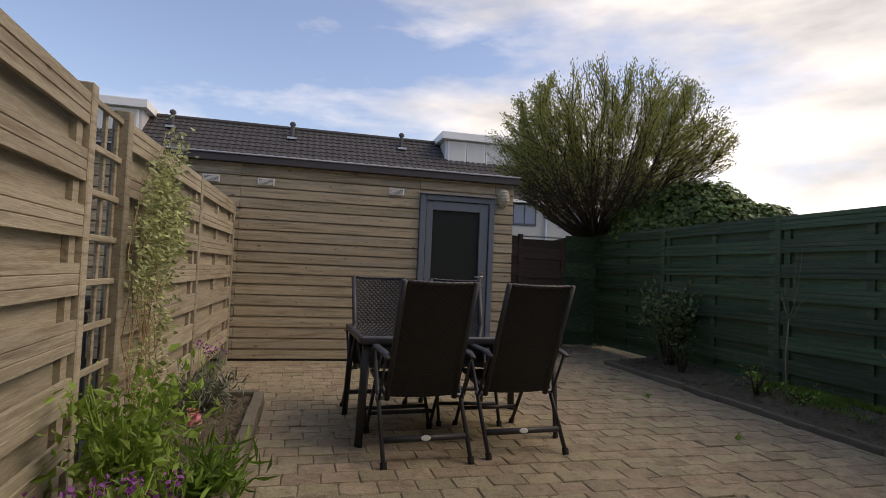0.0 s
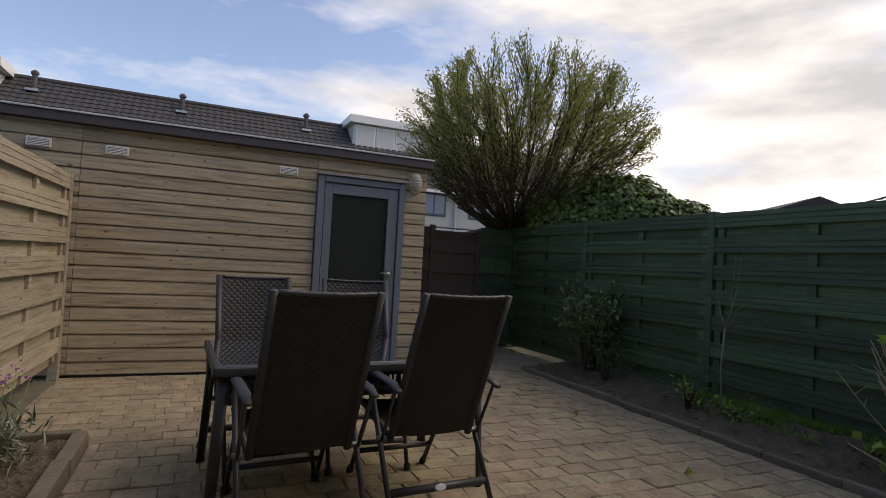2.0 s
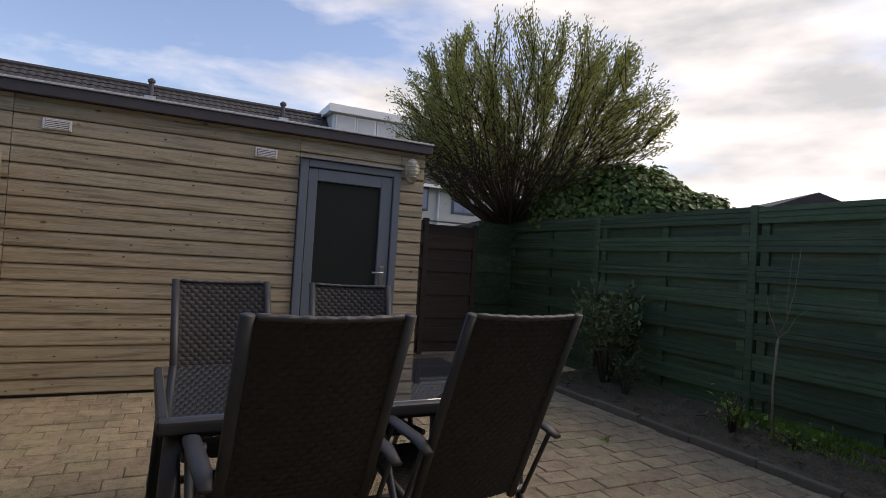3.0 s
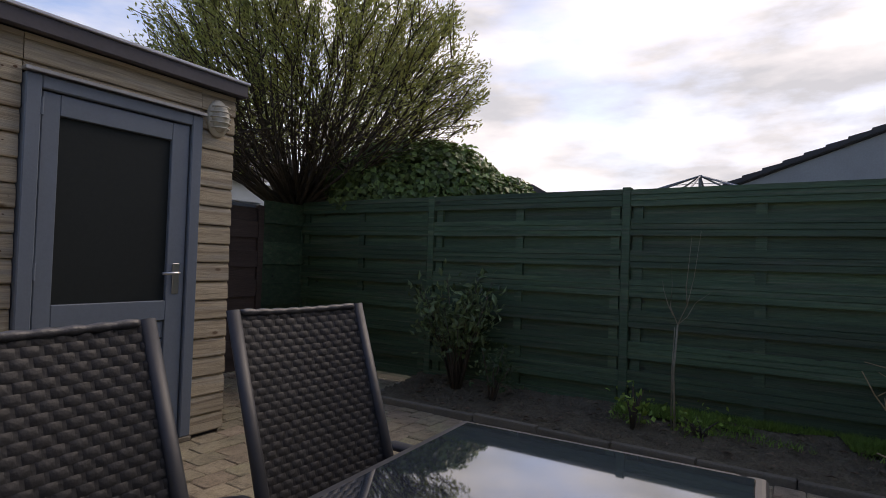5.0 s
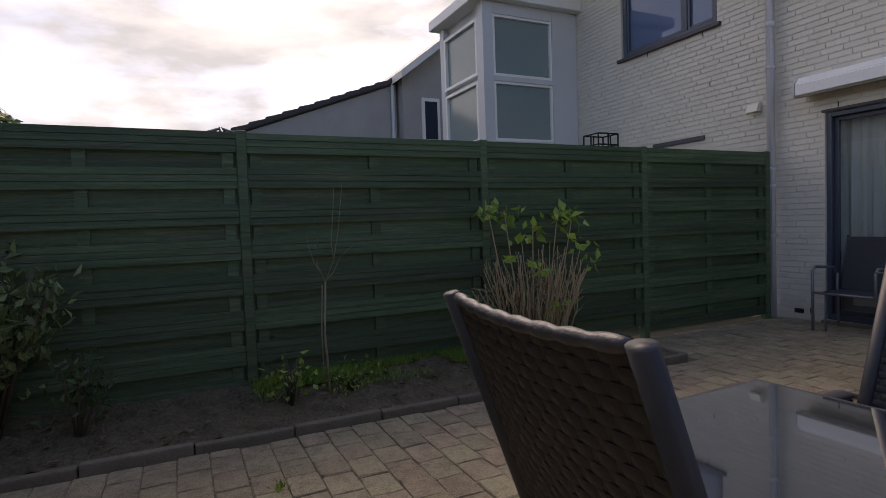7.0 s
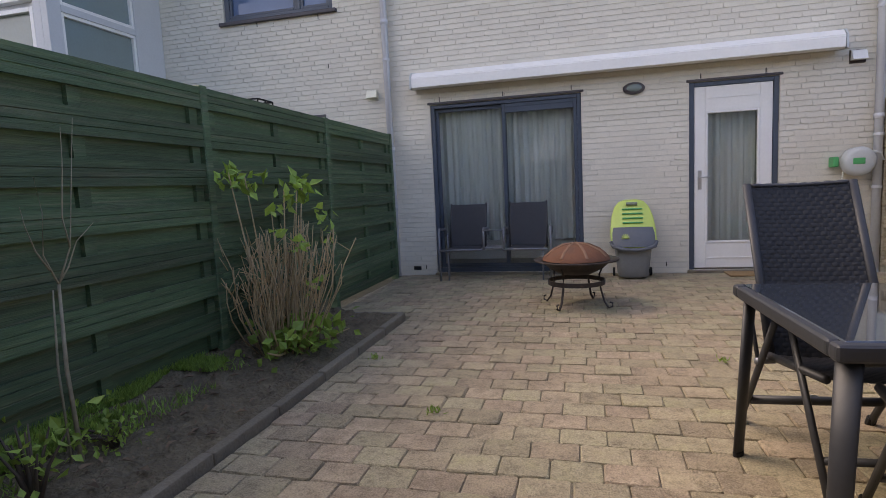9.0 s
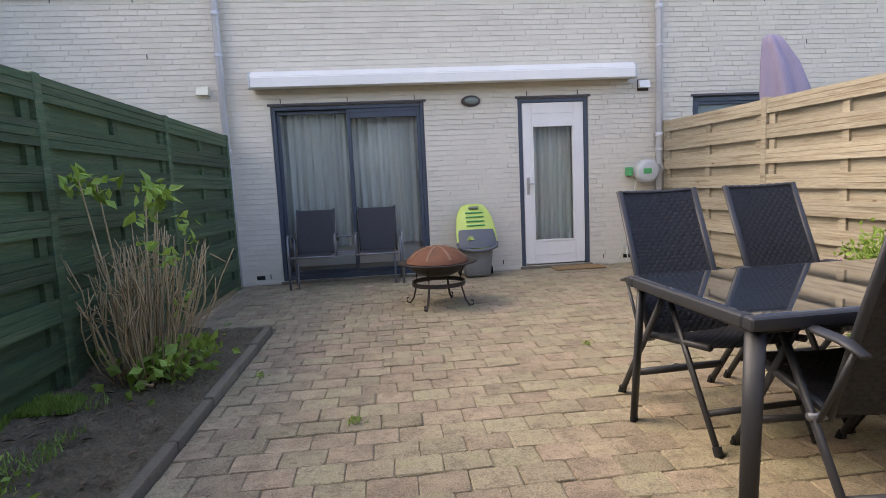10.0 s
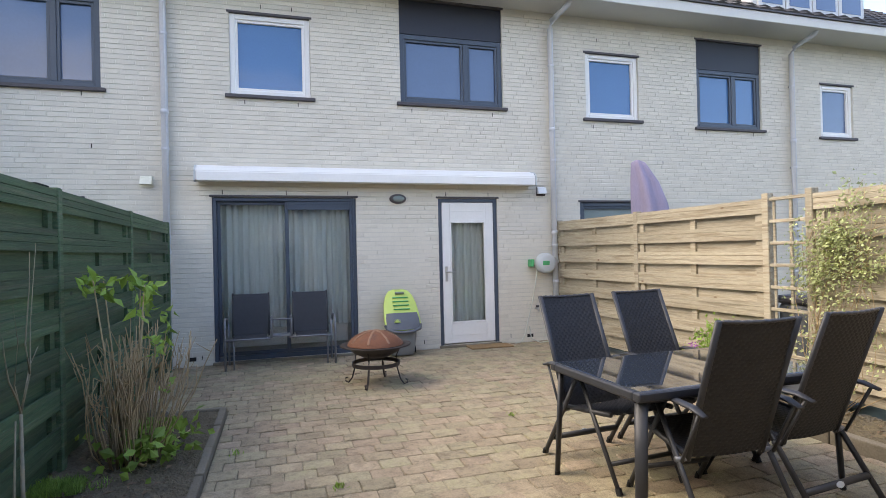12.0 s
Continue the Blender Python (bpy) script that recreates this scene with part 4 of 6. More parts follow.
first_chair = garden_chair((1.758, 4.235, 0), 3.5, "dark wicker high-back folding chair on the house side", 0.205, -0.105, 1.064)
tagged(copy_thing(first_chair, pose(1.108, 4.15, 0, 0, 0, 4.0)), "dark wicker high-back folding chair on the house side")
steep_chair = garden_chair((1.645, 5.66, 0), 175.5, "dark wicker high-back folding chair set steep on the shed side", 0.22, -0.025, 1.054)
tagged(copy_thing(steep_chair, pose(0.975, 5.60, 0, 0, 0, 186)), "dark wicker high-back folding chair turned slightly on the shed side")

# ---- house doors and fittings ----
sl = thing("sliding_door", (2.69, 0, 0.03), "dark blue sliding door with curtains behind it", "door")
sl["kind"] = "structure"
W, H = 1.86, 2.14
for q in ((0.002, 0.050, 0.0, H), (W - 0.050, W - 0.002, 0.0, H)):
    part("jamb", box(q[0], q[1], -0.13, -0.025, q[2], q[3], 0.005), M["dark"], sl)
part("head", box(0.0505, W - 0.0505, -0.13, -0.025, H - 0.05, H - 0.002, 0.005), M["dark"], sl)
part("track", box(0.0505, W - 0.0505, -0.13, -0.02, 0.0, 0.06, 0.005), M["dark"], sl)
for x0, x1, y, vent in ((0.051, 0.955, -0.055, True), (0.905, W - 0.051, -0.095, False)):
    bm = bmesh.new()
    e, z0, z1 = 0.042, 0.062, H - 0.052
    for q in ((x0, x0 + e, z0, z1), (x1 - e, x1, z0, z1), (x0 + e, x1 - e, z0, z0 + e), (x0 + e, x1 - e, z1 - e, z1)):
        box(q[0], q[1], y - 0.018, y + 0.018, q[2], q[3], 0.004, bm)
    f = part("sash", bm, M["dark"], sl)
    g = part("pane", box(x0 + e - 0.005, x1 - e + 0.005, y - 0.004, y + 0.004, z0 + e - 0.005, z1 - e + 0.005), M["pane"], f)
    g.visible_shadow = False
    if vent:
        part("vent_grille", box(x0 + e, x1 - e, y - 0.012, y + 0.03, z1 - e - 0.07, z1 - e, 0.004), M["dark"], f)
part("lintel_strip", box(-0.03, W + 0.03, -0.03, 0.006, H + 0.002, H + 0.03, 0.003), M["fascia"], sl)
part("sill", box(-0.02, W + 0.02, -0.12, 0.05, -0.035, -0.001, 0.006), M["kerb"], sl)


def curtain(x0, x1, z0, z1, y, seed, label):
    bm, rng, k = bmesh.new(), random.Random(seed), int((x1 - x0) * 90)
    ph = [rng.uniform(0, 6.28) for _ in range(4)]
    rows = []
    for z in (z0, (z0 * 2 + z1) / 3, (z0 + z1 * 2) / 3, z1):
        f = 0.6 + 0.4 * (z1 - z) / (z1 - z0)
        rows.append([bm.verts.new((x0 + (x1 - x0) * i / k, y + f * (0.035 * math.sin(i * 0.62 + ph[0] + 0.8 * math.sin(i * 0.11 + ph[1])) + 0.012 * math.sin(i * 1.7 + ph[2])), z)) for i in range(k + 1)])
    for r, s in zip(rows, rows[1:]):
        for i in range(k):
            bm.faces.new((r[i], r[i + 1], s[i + 1], s[i]))
    ob = new("curtain", finish("curtain", bm, M["curtain"], True))
    return tagged(ob, label, "curtain", "curtains behind the garden doors")


curtain(2.70, 4.52, 0.42, 2.13, -0.20, 3, "pale pleated curtain behind the sliding door")
curtain(0.70, 1.42, 0.30, 1.95, -0.17, 4, "pale pleated curtain behind the glazed door")
ob = tagged(new("radiator", finish("radiator", box(2.80, 4.45, -0.34, -0.30, 0.16, 0.46, 0.01), M["white"])), "low white radiator behind the sliding door", "radiator")

hd = thing("garden_door", (0.58, 0, 0.03), "closed white door with a tall glass pane", "door")
hd["kind"] = "structure"
W, H = 0.92, 2.14
for q in ((0.002, 0.055), (W - 0.055, W - 0.002)):
    part("jamb", box(q[0], q[1], -0.12, -0.02, 0.0, H, 0.004), M["dark"], hd)
part("head", box(0.0555, W - 0.0555, -0.12, -0.02, H - 0.05, H - 0.002, 0.004), M["dark"], hd)
bm = bmesh.new()
x0, x1 = 0.06, W - 0.06
for q in ((x0, x0 + 0.125, 0.02, H - 0.055), (x1 - 0.115, x1, 0.02, H - 0.055), (x0 + 0.125, x1 - 0.115, H - 0.33, H - 0.055), (x0 + 0.125, x1 - 0.115, 0.02, 0.31)):
    box(q[0], q[1], -0.075, -0.025, q[2], q[3], 0.005, bm)
leaf_ob = part("door_leaf", bm, M["white"], hd)
bm = bmesh.new()
for q in ((x0 + 0.125, x0 + 0.15, 0.31, H - 0.33), (x1 - 0.14, x1 - 0.115, 0.31, H - 0.33), (x0 + 0.15, x1 - 0.14, 0.31, 0.335), (x0 + 0.15, x1 - 0.14, H - 0.355, H - 0.33)):
    box(q[0], q[1], -0.062, -0.018, q[2], q[3], 0.004, bm)
part("glazing_bead", bm, M["white"], leaf_ob)
g = part("pane", box(x0 + 0.145, x1 - 0.135, -0.052, -0.046, 0.33, H - 0.35), M["pane"], leaf_ob)
g.visible_shadow = False
part("moulding", box(x0 + 0.15, x1 - 0.14, -0.024, -0.018, 0.13, 0.145, 0.002), M["white"], leaf_ob)
part("moulding", box(x0 + 0.15, x1 - 0.14, -0.024, -0.018, H - 0.19, H - 0.175, 0.002), M["white"], leaf_ob)
part("handle_plate", box(x1 - 0.075, x1 - 0.035, -0.024, -0.016, 0.93, 1.15, 0.003), M["metal"], leaf_ob)
part("door_handle", tube([(x1 - 0.055, -0.02, 1.07), (x1 - 0.055, 0.03, 1.07), (x1 - 0.075, 0.038, 1.07), (x1 - 0.17, 0.038, 1.07)], 0.009), M["metal"], leaf_ob, smooth=True)
part("lintel_strip", box(-0.03, W + 0.03, -0.03, 0.006, H + 0.002, H + 0.03, 0.003), M["fascia"], hd)
part("doorstep", box(-0.02, W + 0.02, -0.12, 0.04, -0.04, -0.001, 0.006), M["kerb"], hd)
tagged(new("door_mat", finish("door_mat", box(0.50, 1.14, 0.045, 0.33, 0.001, 0.018, 0.005), M["coir"])), "brown coir mat on the pavers before the door", "mat")

aw = thing("awning", (0.03, 0, 2.345), "closed white awning cassette on the brick wall", "awning")
part("cassette", prism([(0.006, 0.235), (0.17, 0.20), (0.225, 0.14), (0.225, 0.03), (0.20, 0.0), (0.006, 0.03)], "x", 0.02, 4.68), M["white"], aw)
part("front_bar", prism([(0.2255, 0.13), (0.242, 0.12), (0.242, 0.015), (0.2255, 0.01)], "x", 0.03, 4.67), M["white"], aw)
for x in (0.0, 4.682):
    part("end_cap", prism([(0.006, 0.24), (0.175, 0.205), (0.235, 0.145), (0.24, 0.01), (0.19, -0.006), (0.006, 0.025)], "x", x, x + 0.018), M["lightgrey"], aw)

lamp = thing("bulkhead_lamp", (2.095, 0, 2.16), "dark oval bulkhead lamp on the brick wall", "lamp")
bm = lathe([(0.0, 0.045), (0.06, 0.045), (0.078, 0.03), (0.082, 0.0)], 24)
bmesh.ops.transform(bm, matrix=Matrix.Rotation(radians(-90), 4, "X") @ Matrix.Diagonal((1.5, 0.85, 1, 1)), verts=bm.verts[:])
part("housing", bm, M["fascia"], lamp, smooth=True)
bm = lathe([(0.0, 0.075), (0.035, 0.070), (0.055, 0.05), (0.058, 0.04)], 24)
bmesh.ops.transform(bm, matrix=Matrix.Rotation(radians(-90), 4, "X") @ Matrix.Diagonal((1.5, 0.75, 1, 1)), verts=bm.verts[:])
part("glass_cover", bm, M["frosted"], lamp, smooth=True)

for x, z, nm, lab in ((5.30, 2.29, "vent_hood", "cream plastic vent hood on the brick wall"), (-0.145, 2.22, "vent_hood", "pale metal vent hood on the brick wall")):
    v = thing(nm, (x, 0, z), lab, "vent", "vent hoods on the house wall")
    part("back_plate", box(-0.075, 0.075, 0.001, 0.012, 0, 0.14, 0.003), M["cream" if x > 0 else "iron"], v)
    part("hood", prism([(0.012, 0.135), (0.05, 0.12), (0.085, 0.03), (0.012, 0.03)], "x", -0.068, 0.068), M["cream" if x > 0 else "white"], v)


def downpipe(x, top, label):
    d = thing("downpipe", (x, 0.075, 0), label, "downpipe", "rain pipes on the house wall")
    part("pipe", tube([(0, 0, 0.0), (0, 0, top - 0.12), (0, 0.06, top - 0.02), (-0.12, 0.36, top + 0.12), (-0.13, 0.40, top + 0.20)], 0.042, None, 14), M["pipe"], d, smooth=True)
    for z in (0.9, 1.45, 2.75, 4.2):
        b = part("bracket", tube([(0, 0, z), (0, 0, z + 0.03)], 0.049, None, 14), M["pipe"], d)
        part("wall_stay", box(-0.012, 0.012, -0.074, -0.04, z, z + 0.025), M["frame"], b)
    for z in (1.62, 3.2):
        part("socket_joint", tube([(0, 0, z), (0, 0, z + 0.06)], 0.048, None, 14), M["pipe"], d, smooth=True)


for x in (5.07, -0.33, -5.12):
    downpipe(x, EAVE - 0.16, "grey-white plastic rain pipe on the brick wall")

hr = thing("hose_reel", (-0.10, 0.0, 1.19), "pale grey wall hose reel with a hanging hose", "hose reel")
bm = lathe([(0.0, 0.085), (0.10, 0.085), (0.14, 0.075), (0.152, 0.045), (0.152, -0.045), (0.14, -0.075), (0.10, -0.085), (0.0, -0.085)], 30)
bmesh.ops.transform(bm, matrix=Matrix.Translation((-0.02, 0.15, 0.0)) @ Matrix.Rotation(radians(-90), 4, "X"), verts=bm.verts[:])
part("drum", bm, M["lightgrey"], hr, smooth=True)
part("wall_bracket", box(0.145, 0.20, 0.001, 0.13, -0.05, 0.06, 0.01), M["greenplastic"], hr, "green wall bracket")
part("badge", box(-0.05, 0.06, 0.236, 0.242, -0.03, 0.035, 0.004), M["greenplastic"], hr, "green label")
part("handle", tube([(-0.17, 0.1, 0.09), (-0.24, 0.1, 0.08), (-0.27, 0.1, 0.0)], 0.018, None, 8), M["lightgrey"], hr, smooth=True)
hp = [(0.10, 0.12, -0.10), (0.12, 0.08, -0.35), (0.17, 0.06, -0.62), (0.24, 0.06, -0.86), (0.30, 0.08, -1.06), (0.38, 0.12, -1.165), (0.50, 0.16, -1.175)]
part("hose", tube(hp, 0.008, None, 8), M["hose"], hr, smooth=True)
hp = [(-0.02, 0.06, -0.68), (-0.10, 0.07, -0.95), (-0.14, 0.12, -1.10), (-0.05, 0.20, -1.175), (0.12, 0.20, -1.178), (0.22, 0.12, -1.13), (0.23, 0.08, -0.95)]
part("hose", tube(hp, 0.008, None, 8), M["hose"], hr, smooth=True)
tp = thing("outdoor_tap", (-0.03, 0, 0.46), "small steel wall tap on the brick", "tap")
part("body", tube([(0, 0.0, 0.04), (0, 0.07, 0.04), (0, 0.09, 0.0)], 0.018, None, 10), M["metal"], tp, smooth=True)
part("knob", tube([(0, 0.05, 0.06), (0, 0.05, 0.09)], 0.025, None, 10), M["fascia"], tp)
for x, z in ((0.08, 0.09), (2.05, 0.10), (4.82, 0.09)):
    ob = new("air_brick", finish("air_brick", box(x - 0.05, x + 0.05, -0.004, 0.002, z - 0.025, z + 0.025), M["black"]))
    tagged(ob, "dark air vent low in the brick wall", "vent", "air bricks")

# ---- twin garden seat ----
ts = thing("twin_seat", (3.72, 0.26, 0), "grey tube twin seat with dark mesh backs", "garden seat")
for s in (-1, 1):
    cx = 0.375 * s
    xo, xi = 0.66 * s, 0.12 * s
    for x in (xo, xi):
        part("arm_frame", tube([(x, 0.24, 0.0 if x == xo else 0.37), (x, 0.245, 0.58), (x, 0.20, 0.625), (x, -0.10, 0.60), (x, -0.14, 0.52)], 0.014, None, 8), M["frame"], ts, smooth=True)
    part("rear_leg", tube([(xo * 0.98, -0.16, 0.0), (xo * 0.98, -0.14, 0.54)], 0.013, None, 8), M["frame"], ts, smooth=True)
    part("seat", box(cx - 0.20, cx + 0.20, -0.12, 0.25, 0.375, 0.388, 0.004), M["textile"], ts, "dark mesh seat")
    bm = box(cx - 0.215, cx + 0.215, -0.008, 0.008, 0.0, 0.53, 0.005)
    bmesh.ops.transform(bm, matrix=Matrix.Translation((0, -0.10, 0.385)) @ Matrix.Rotation(radians(14), 4, "X"), verts=bm.verts[:])
    part("backrest", bm, M["textile"], ts, "dark mesh backrest")
    for x in (cx - 0.222, cx + 0.222):
        part("back_tube", tube([(x, -0.09, 0.36), (x, -0.235, 0.915)], 0.011, None, 8), M["anthracite"], ts, smooth=True)
    part("front_rail", tube([(cx - 0.24, 0.245, 0.372), (cx + 0.28, 0.245, 0.372)], 0.013, None, 8), M["frame"], ts, smooth=True)
    part("front_leg", tube([(cx + 0.19 * s, 0.20, 0.0), (cx + 0.19 * s, 0.20, 0.37)], 0.010, None, 8), M["frame"], ts, smooth=True)
part("small_shelf", box(-0.125, 0.125, 0.0, 0.24, 0.385, 0.395, 0.003), M["frame"], ts)
part("shelf_rail", tube([(-0.12, 0.24, 0.60), (0.12, 0.24, 0.60)], 0.009, None, 8), M["frame"], ts, smooth=True)

# ---- fire pit ----
fp = thing("fire_pit", (2.765, 1.81, 0), "rusty fire bowl with a domed mesh lid", "fire pit")
part("bowl", lathe([(0.02, 0.275), (0.14, 0.295), (0.24, 0.345), (0.30, 0.405), (0.375, 0.415), (0.378, 0.425), (0.30, 0.418), (0.22, 0.36), (0.02, 0.30)], 40), M["iron"], fp, smooth=True)
part("lid", lathe([(0.30, 0.424), (0.285, 0.455), (0.22, 0.51), (0.12, 0.555), (0.0, 0.57)], 40), M["rust"], fp, "rusted domed mesh lid", True)
for a in (20, 65, 110, 155):
    pts = [(math.cos(radians(a)) * r, math.sin(radians(a)) * r, z + 0.004) for r, z in ((-0.285, 0.455), (-0.22, 0.51), (-0.12, 0.555), (0.0, 0.572), (0.12, 0.555), (0.22, 0.51), (0.285, 0.455))]
    part("lid_strap", tube(pts, 0.013, None, 6, 0.4, (0, 0, 1)), M["strap"], fp)
part("ring", lathe([(0.245, 0.20), (0.255, 0.20), (0.255, 0.24), (0.245, 0.24), (0.245, 0.20)], 36), M["iron"], fp, smooth=False)
for k in range(4):
    a = radians(62 + 90 * k)
    c, s = math.cos(a), math.sin(a)
    pts = [(0.27 * c, 0.27 * s, 0.40), (0.225 * c, 0.225 * s, 0.30), (0.235 * c, 0.235 * s, 0.18), (0.27 * c, 0.27 * s, 0.06), (0.31 * c, 0.31 * s, 0.008), (0.345 * c, 0.345 * s, 0.022), (0.345 * c, 0.345 * s, 0.055), (0.325 * c, 0.325 * s, 0.06)]
    part("leg", tube(pts, 0.012, None, 8, 0.6), M["iron"], fp, smooth=True)

# ---- garden waste cart ----
bn = thing("garden_cart", (2.15, 0.29, 0), "grey and lime plastic garden cart against the wall", "garden cart")
bm = lathe([(0.0, 0.015), (0.150, 0.015), (0.165, 0.03), (0.188, 0.22), (0.200, 0.34), (0.215, 0.365), (0.215, 0.385), (0.19, 0.385)], 32)
for v in bm.verts:                  # squarish plan, flatter towards the wall
    a = math.atan2(v.co.y, v.co.x)
    r = math.hypot(v.co.x, v.co.y) * (abs(math.cos(a)) ** 4 + abs(math.sin(a)) ** 4) ** -0.18
    v.co.x, v.co.y = r * math.cos(a), r * math.sin(a) * 0.78 + 0.03
part("tub", bm, M["cartgrey"], bn, "mid-grey tapered tub", True)
bm = bmesh.new()
rows = []
for z, y, w in ((0.36, 0.21, 0.235), (0.42, 0.19, 0.245), (0.55, 0.10, 0.245), (0.70, 0.0, 0.225), (0.80, -0.07, 0.19), (0.86, -0.11, 0.14), (0.885, -0.125, 0.07)):
    rows.append([bm.verts.new((w * math.sin(radians(q)), y - 0.05 * abs(math.sin(radians(q))) ** 3, z)) for q in range(-90, 91, 15)])
for r, s in zip(rows, rows[1:]):
    for i in range(len(r) - 1):
        bm.faces.new((r[i], r[i + 1], s[i + 1], s[i]))
ret = bmesh.ops.extrude_face_region(bm, geom=bm.faces[:])
bmesh.ops.translate(bm, verts=[v for v in ret["geom"] if isinstance(v, bmesh.types.BMVert)], vec=(0, -0.03, -0.01))
bmesh.ops.recalc_face_normals(bm, faces=bm.faces[:])
part("hood", bm, M["lime"], bn, "lime green hood", True)
bm = bmesh.new()
rows = []
for z, y, w in ((0.37, 0.222, 0.225), (0.43, 0.205, 0.232), (0.52, 0.14, 0.228), (0.575, 0.098, 0.215)):
    rows.append([bm.verts.new((w * math.sin(radians(q)), y - 0.05 * abs(math.sin(radians(q))) ** 3, z + (0.01 if z > 0.55 else 0) * math.cos(radians(q)))) for q in range(-80, 81, 10)])
for r, s in zip(rows, rows[1:]):
    for i in range(len(r) - 1):
        bm.faces.new((r[i], r[i + 1], s[i + 1], s[i]))
part("front_panel", bm, M["grey"], bn, "dark grey front panel", True)
part("rim", tube([(-0.24, 0.13, 0.42), (-0.22, 0.19, 0.375), (-0.12, 0.225, 0.345), (0, 0.235, 0.335), (0.12, 0.225, 0.345), (0.22, 0.19, 0.375), (0.24, 0.13, 0.42)], 0.022, None, 8), M["grey"], bn, smooth=True)
for i in range(4):
    z = 0.63 + i * 0.05
    y = 0.065 - i * 0.035
    part("slot", tube([(-0.11, y - 0.004, z), (0.11, y - 0.004, z)], 0.009, None, 6), M["greenplastic"], bn)
part("grip_hole", tube([(-0.06, -0.075, 0.838), (0.06, -0.075, 0.838)], 0.018, None, 8), M["greyleaf"], bn)
for k in range(7):
    a = radians(k * 30)
    part("flower_mark", tube([(0.09, 0.195, 0.47), (0.09 + 0.045 * math.cos(a), 0.195 - 0.012 * math.sin(a), 0.47 + 0.045 * math.sin(a))], 0.005, None, 5), M["lime"], bn)
for s in (-1, 1):
    part("wheel", tube([(s * 0.19, -0.10, 0.05), (s * 0.215, -0.10, 0.05)], 0.05, None, 16), M["black"], bn)

# ---- shed fittings ----
for x in (-0.725, -0.12, 1.432):
    v = thing("wall_vent", (x, SHED_Y, 2.085), "small white louvred vent on the shed boards", "vent", "vents on the shed")
    part("vent_frame", box(-0.095, 0.095, -0.018, -0.002, -0.042, 0.042, 0.004), M["white"], v)
    for i in range(5):
        part("louvre", box(-0.075, 0.075, -0.024, -0.016, -0.032 + i * 0.014, -0.024 + i * 0.014), M["white"], v)
    part("dark_slot", box(-0.078, 0.078, -0.0195, -0.0182, -0.034, 0.034), M["fascia"], v)
sl = thing("shed_lamp", (2.845, SHED_Y, 2.105), "oval cage lamp with a frosted cover on the shed", "lamp")
bm = lathe([(0.0, 0.03), (0.085, 0.03), (0.095, 0.015), (0.095, 0.0)], 24)
bmesh.ops.transform(bm, matrix=Matrix.Translation((0, -0.002, 0)) @ Matrix.Rotation(radians(90), 4, "X") @ Matrix.Diagonal((0.85, 1.32, 1, 1)), verts=bm.verts[:])
part("base", bm, M["lampglass"], sl, smooth=True)
bm = lathe([(0.0, 0.09), (0.04, 0.085), (0.062, 0.06), (0.07, 0.03)], 24)
bmesh.ops.transform(bm, matrix=Matrix.Translation((0, -0.002, 0)) @ Matrix.Rotation(radians(90), 4, "X") @ Matrix.Diagonal((0.85, 1.4, 1, 1)), verts=bm.verts[:])
part("glass_cover", bm, M["lampglass"], sl, smooth=True)
for i in range(5):
    z = -0.07 + i * 0.035
    w = 0.075 * math.sqrt(max(0.05, 1 - (z / 0.12) ** 2))
    part("cage_bar", tube([(-w, -0.03, z), (-w * 0.7, -0.075, z), (0, -0.098, z), (w * 0.7, -0.075, z), (w, -0.03, z)], 0.005, None, 6), M["lampglass"], sl, smooth=True)

# ---- houses behind the shed ----
fh = thing("terrace_house", (0, 28.0, -0.5), "pale terrace with a dark tiled roof behind the shed", "house")
part("wall", box(-24, 20, -1.6, 6, -0.05, 5.3), M["render_wall"], fh)
rf = tiled_roof("roof", -24, 20, 26.0, 5.25, 30.2, 8.55, "dark tiled roof of the terrace behind", 0.36, 0.30)
del rf["kind"]
rf.parent = fh
rf.matrix_parent_inverse = Matrix.Translation((0, -28.0, 0))
part("back_roof", box(-24, 20, 2.2, 6, 5.3, 8.2), M["tile"], fh)
part("ridge", tube([(-24, 2.2, 8.6), (20, 2.2, 8.6)], 0.12, None, 8), M["tile"], fh)
part("gutter", box(-24, 20, -2.15, -1.98, 5.12, 5.26), M["white"], fh)
for x in (-11.6, -6.05, -0.52, 5.0, 10.5):
    p = part("roof_pipe", tube([(x, 1.5, 7.7), (x, 1.5, 8.62)], 0.10, None, 10), M["fascia"], fh)
    part("cowl", tube([(x, 1.5, 8.621), (x, 1.5, 8.72), (x, 1.5, 8.80)], [0.15, 0.15, 0.06], None, 10), M["fascia"], p)
    part("flashing", box(x - 0.22, x + 0.22, 1.1, 1.7, 7.86, 7.96), M["zinc"], p)
for x0, x1 in ((7.2, 11.6), (-12.6, -7.15)):
    d = part("dormer", box(x0, x1, 0.75, 3.5, 6.7, 8.50), M["panelgrey"], fh, "white flat-roofed dormer")
    part("dormer_roof", prism([(0.4, 8.50), (0.4, 8.86), (3.6, 8.86), (3.6, 8.50)], "x", x0 - 0.25, x1 + 0.25), M["white"], d)
    n = 4
    for i in range(n):
        a = x0 + 0.12 + (x1 - x0 - 0.24) * i / n
        b = x0 + 0.12 + (x1 - x0 - 0.24) * (i + 1) / n
        part("window", box(a + 0.02, b - 0.02, 0.68, 0.749, 7.32, 8.45, 0.01), M["white"], d)
        part("window_blind", box(a + 0.10, b - 0.10, 0.66, 0.679, 7.42, 8.36), M["soffit"], d)
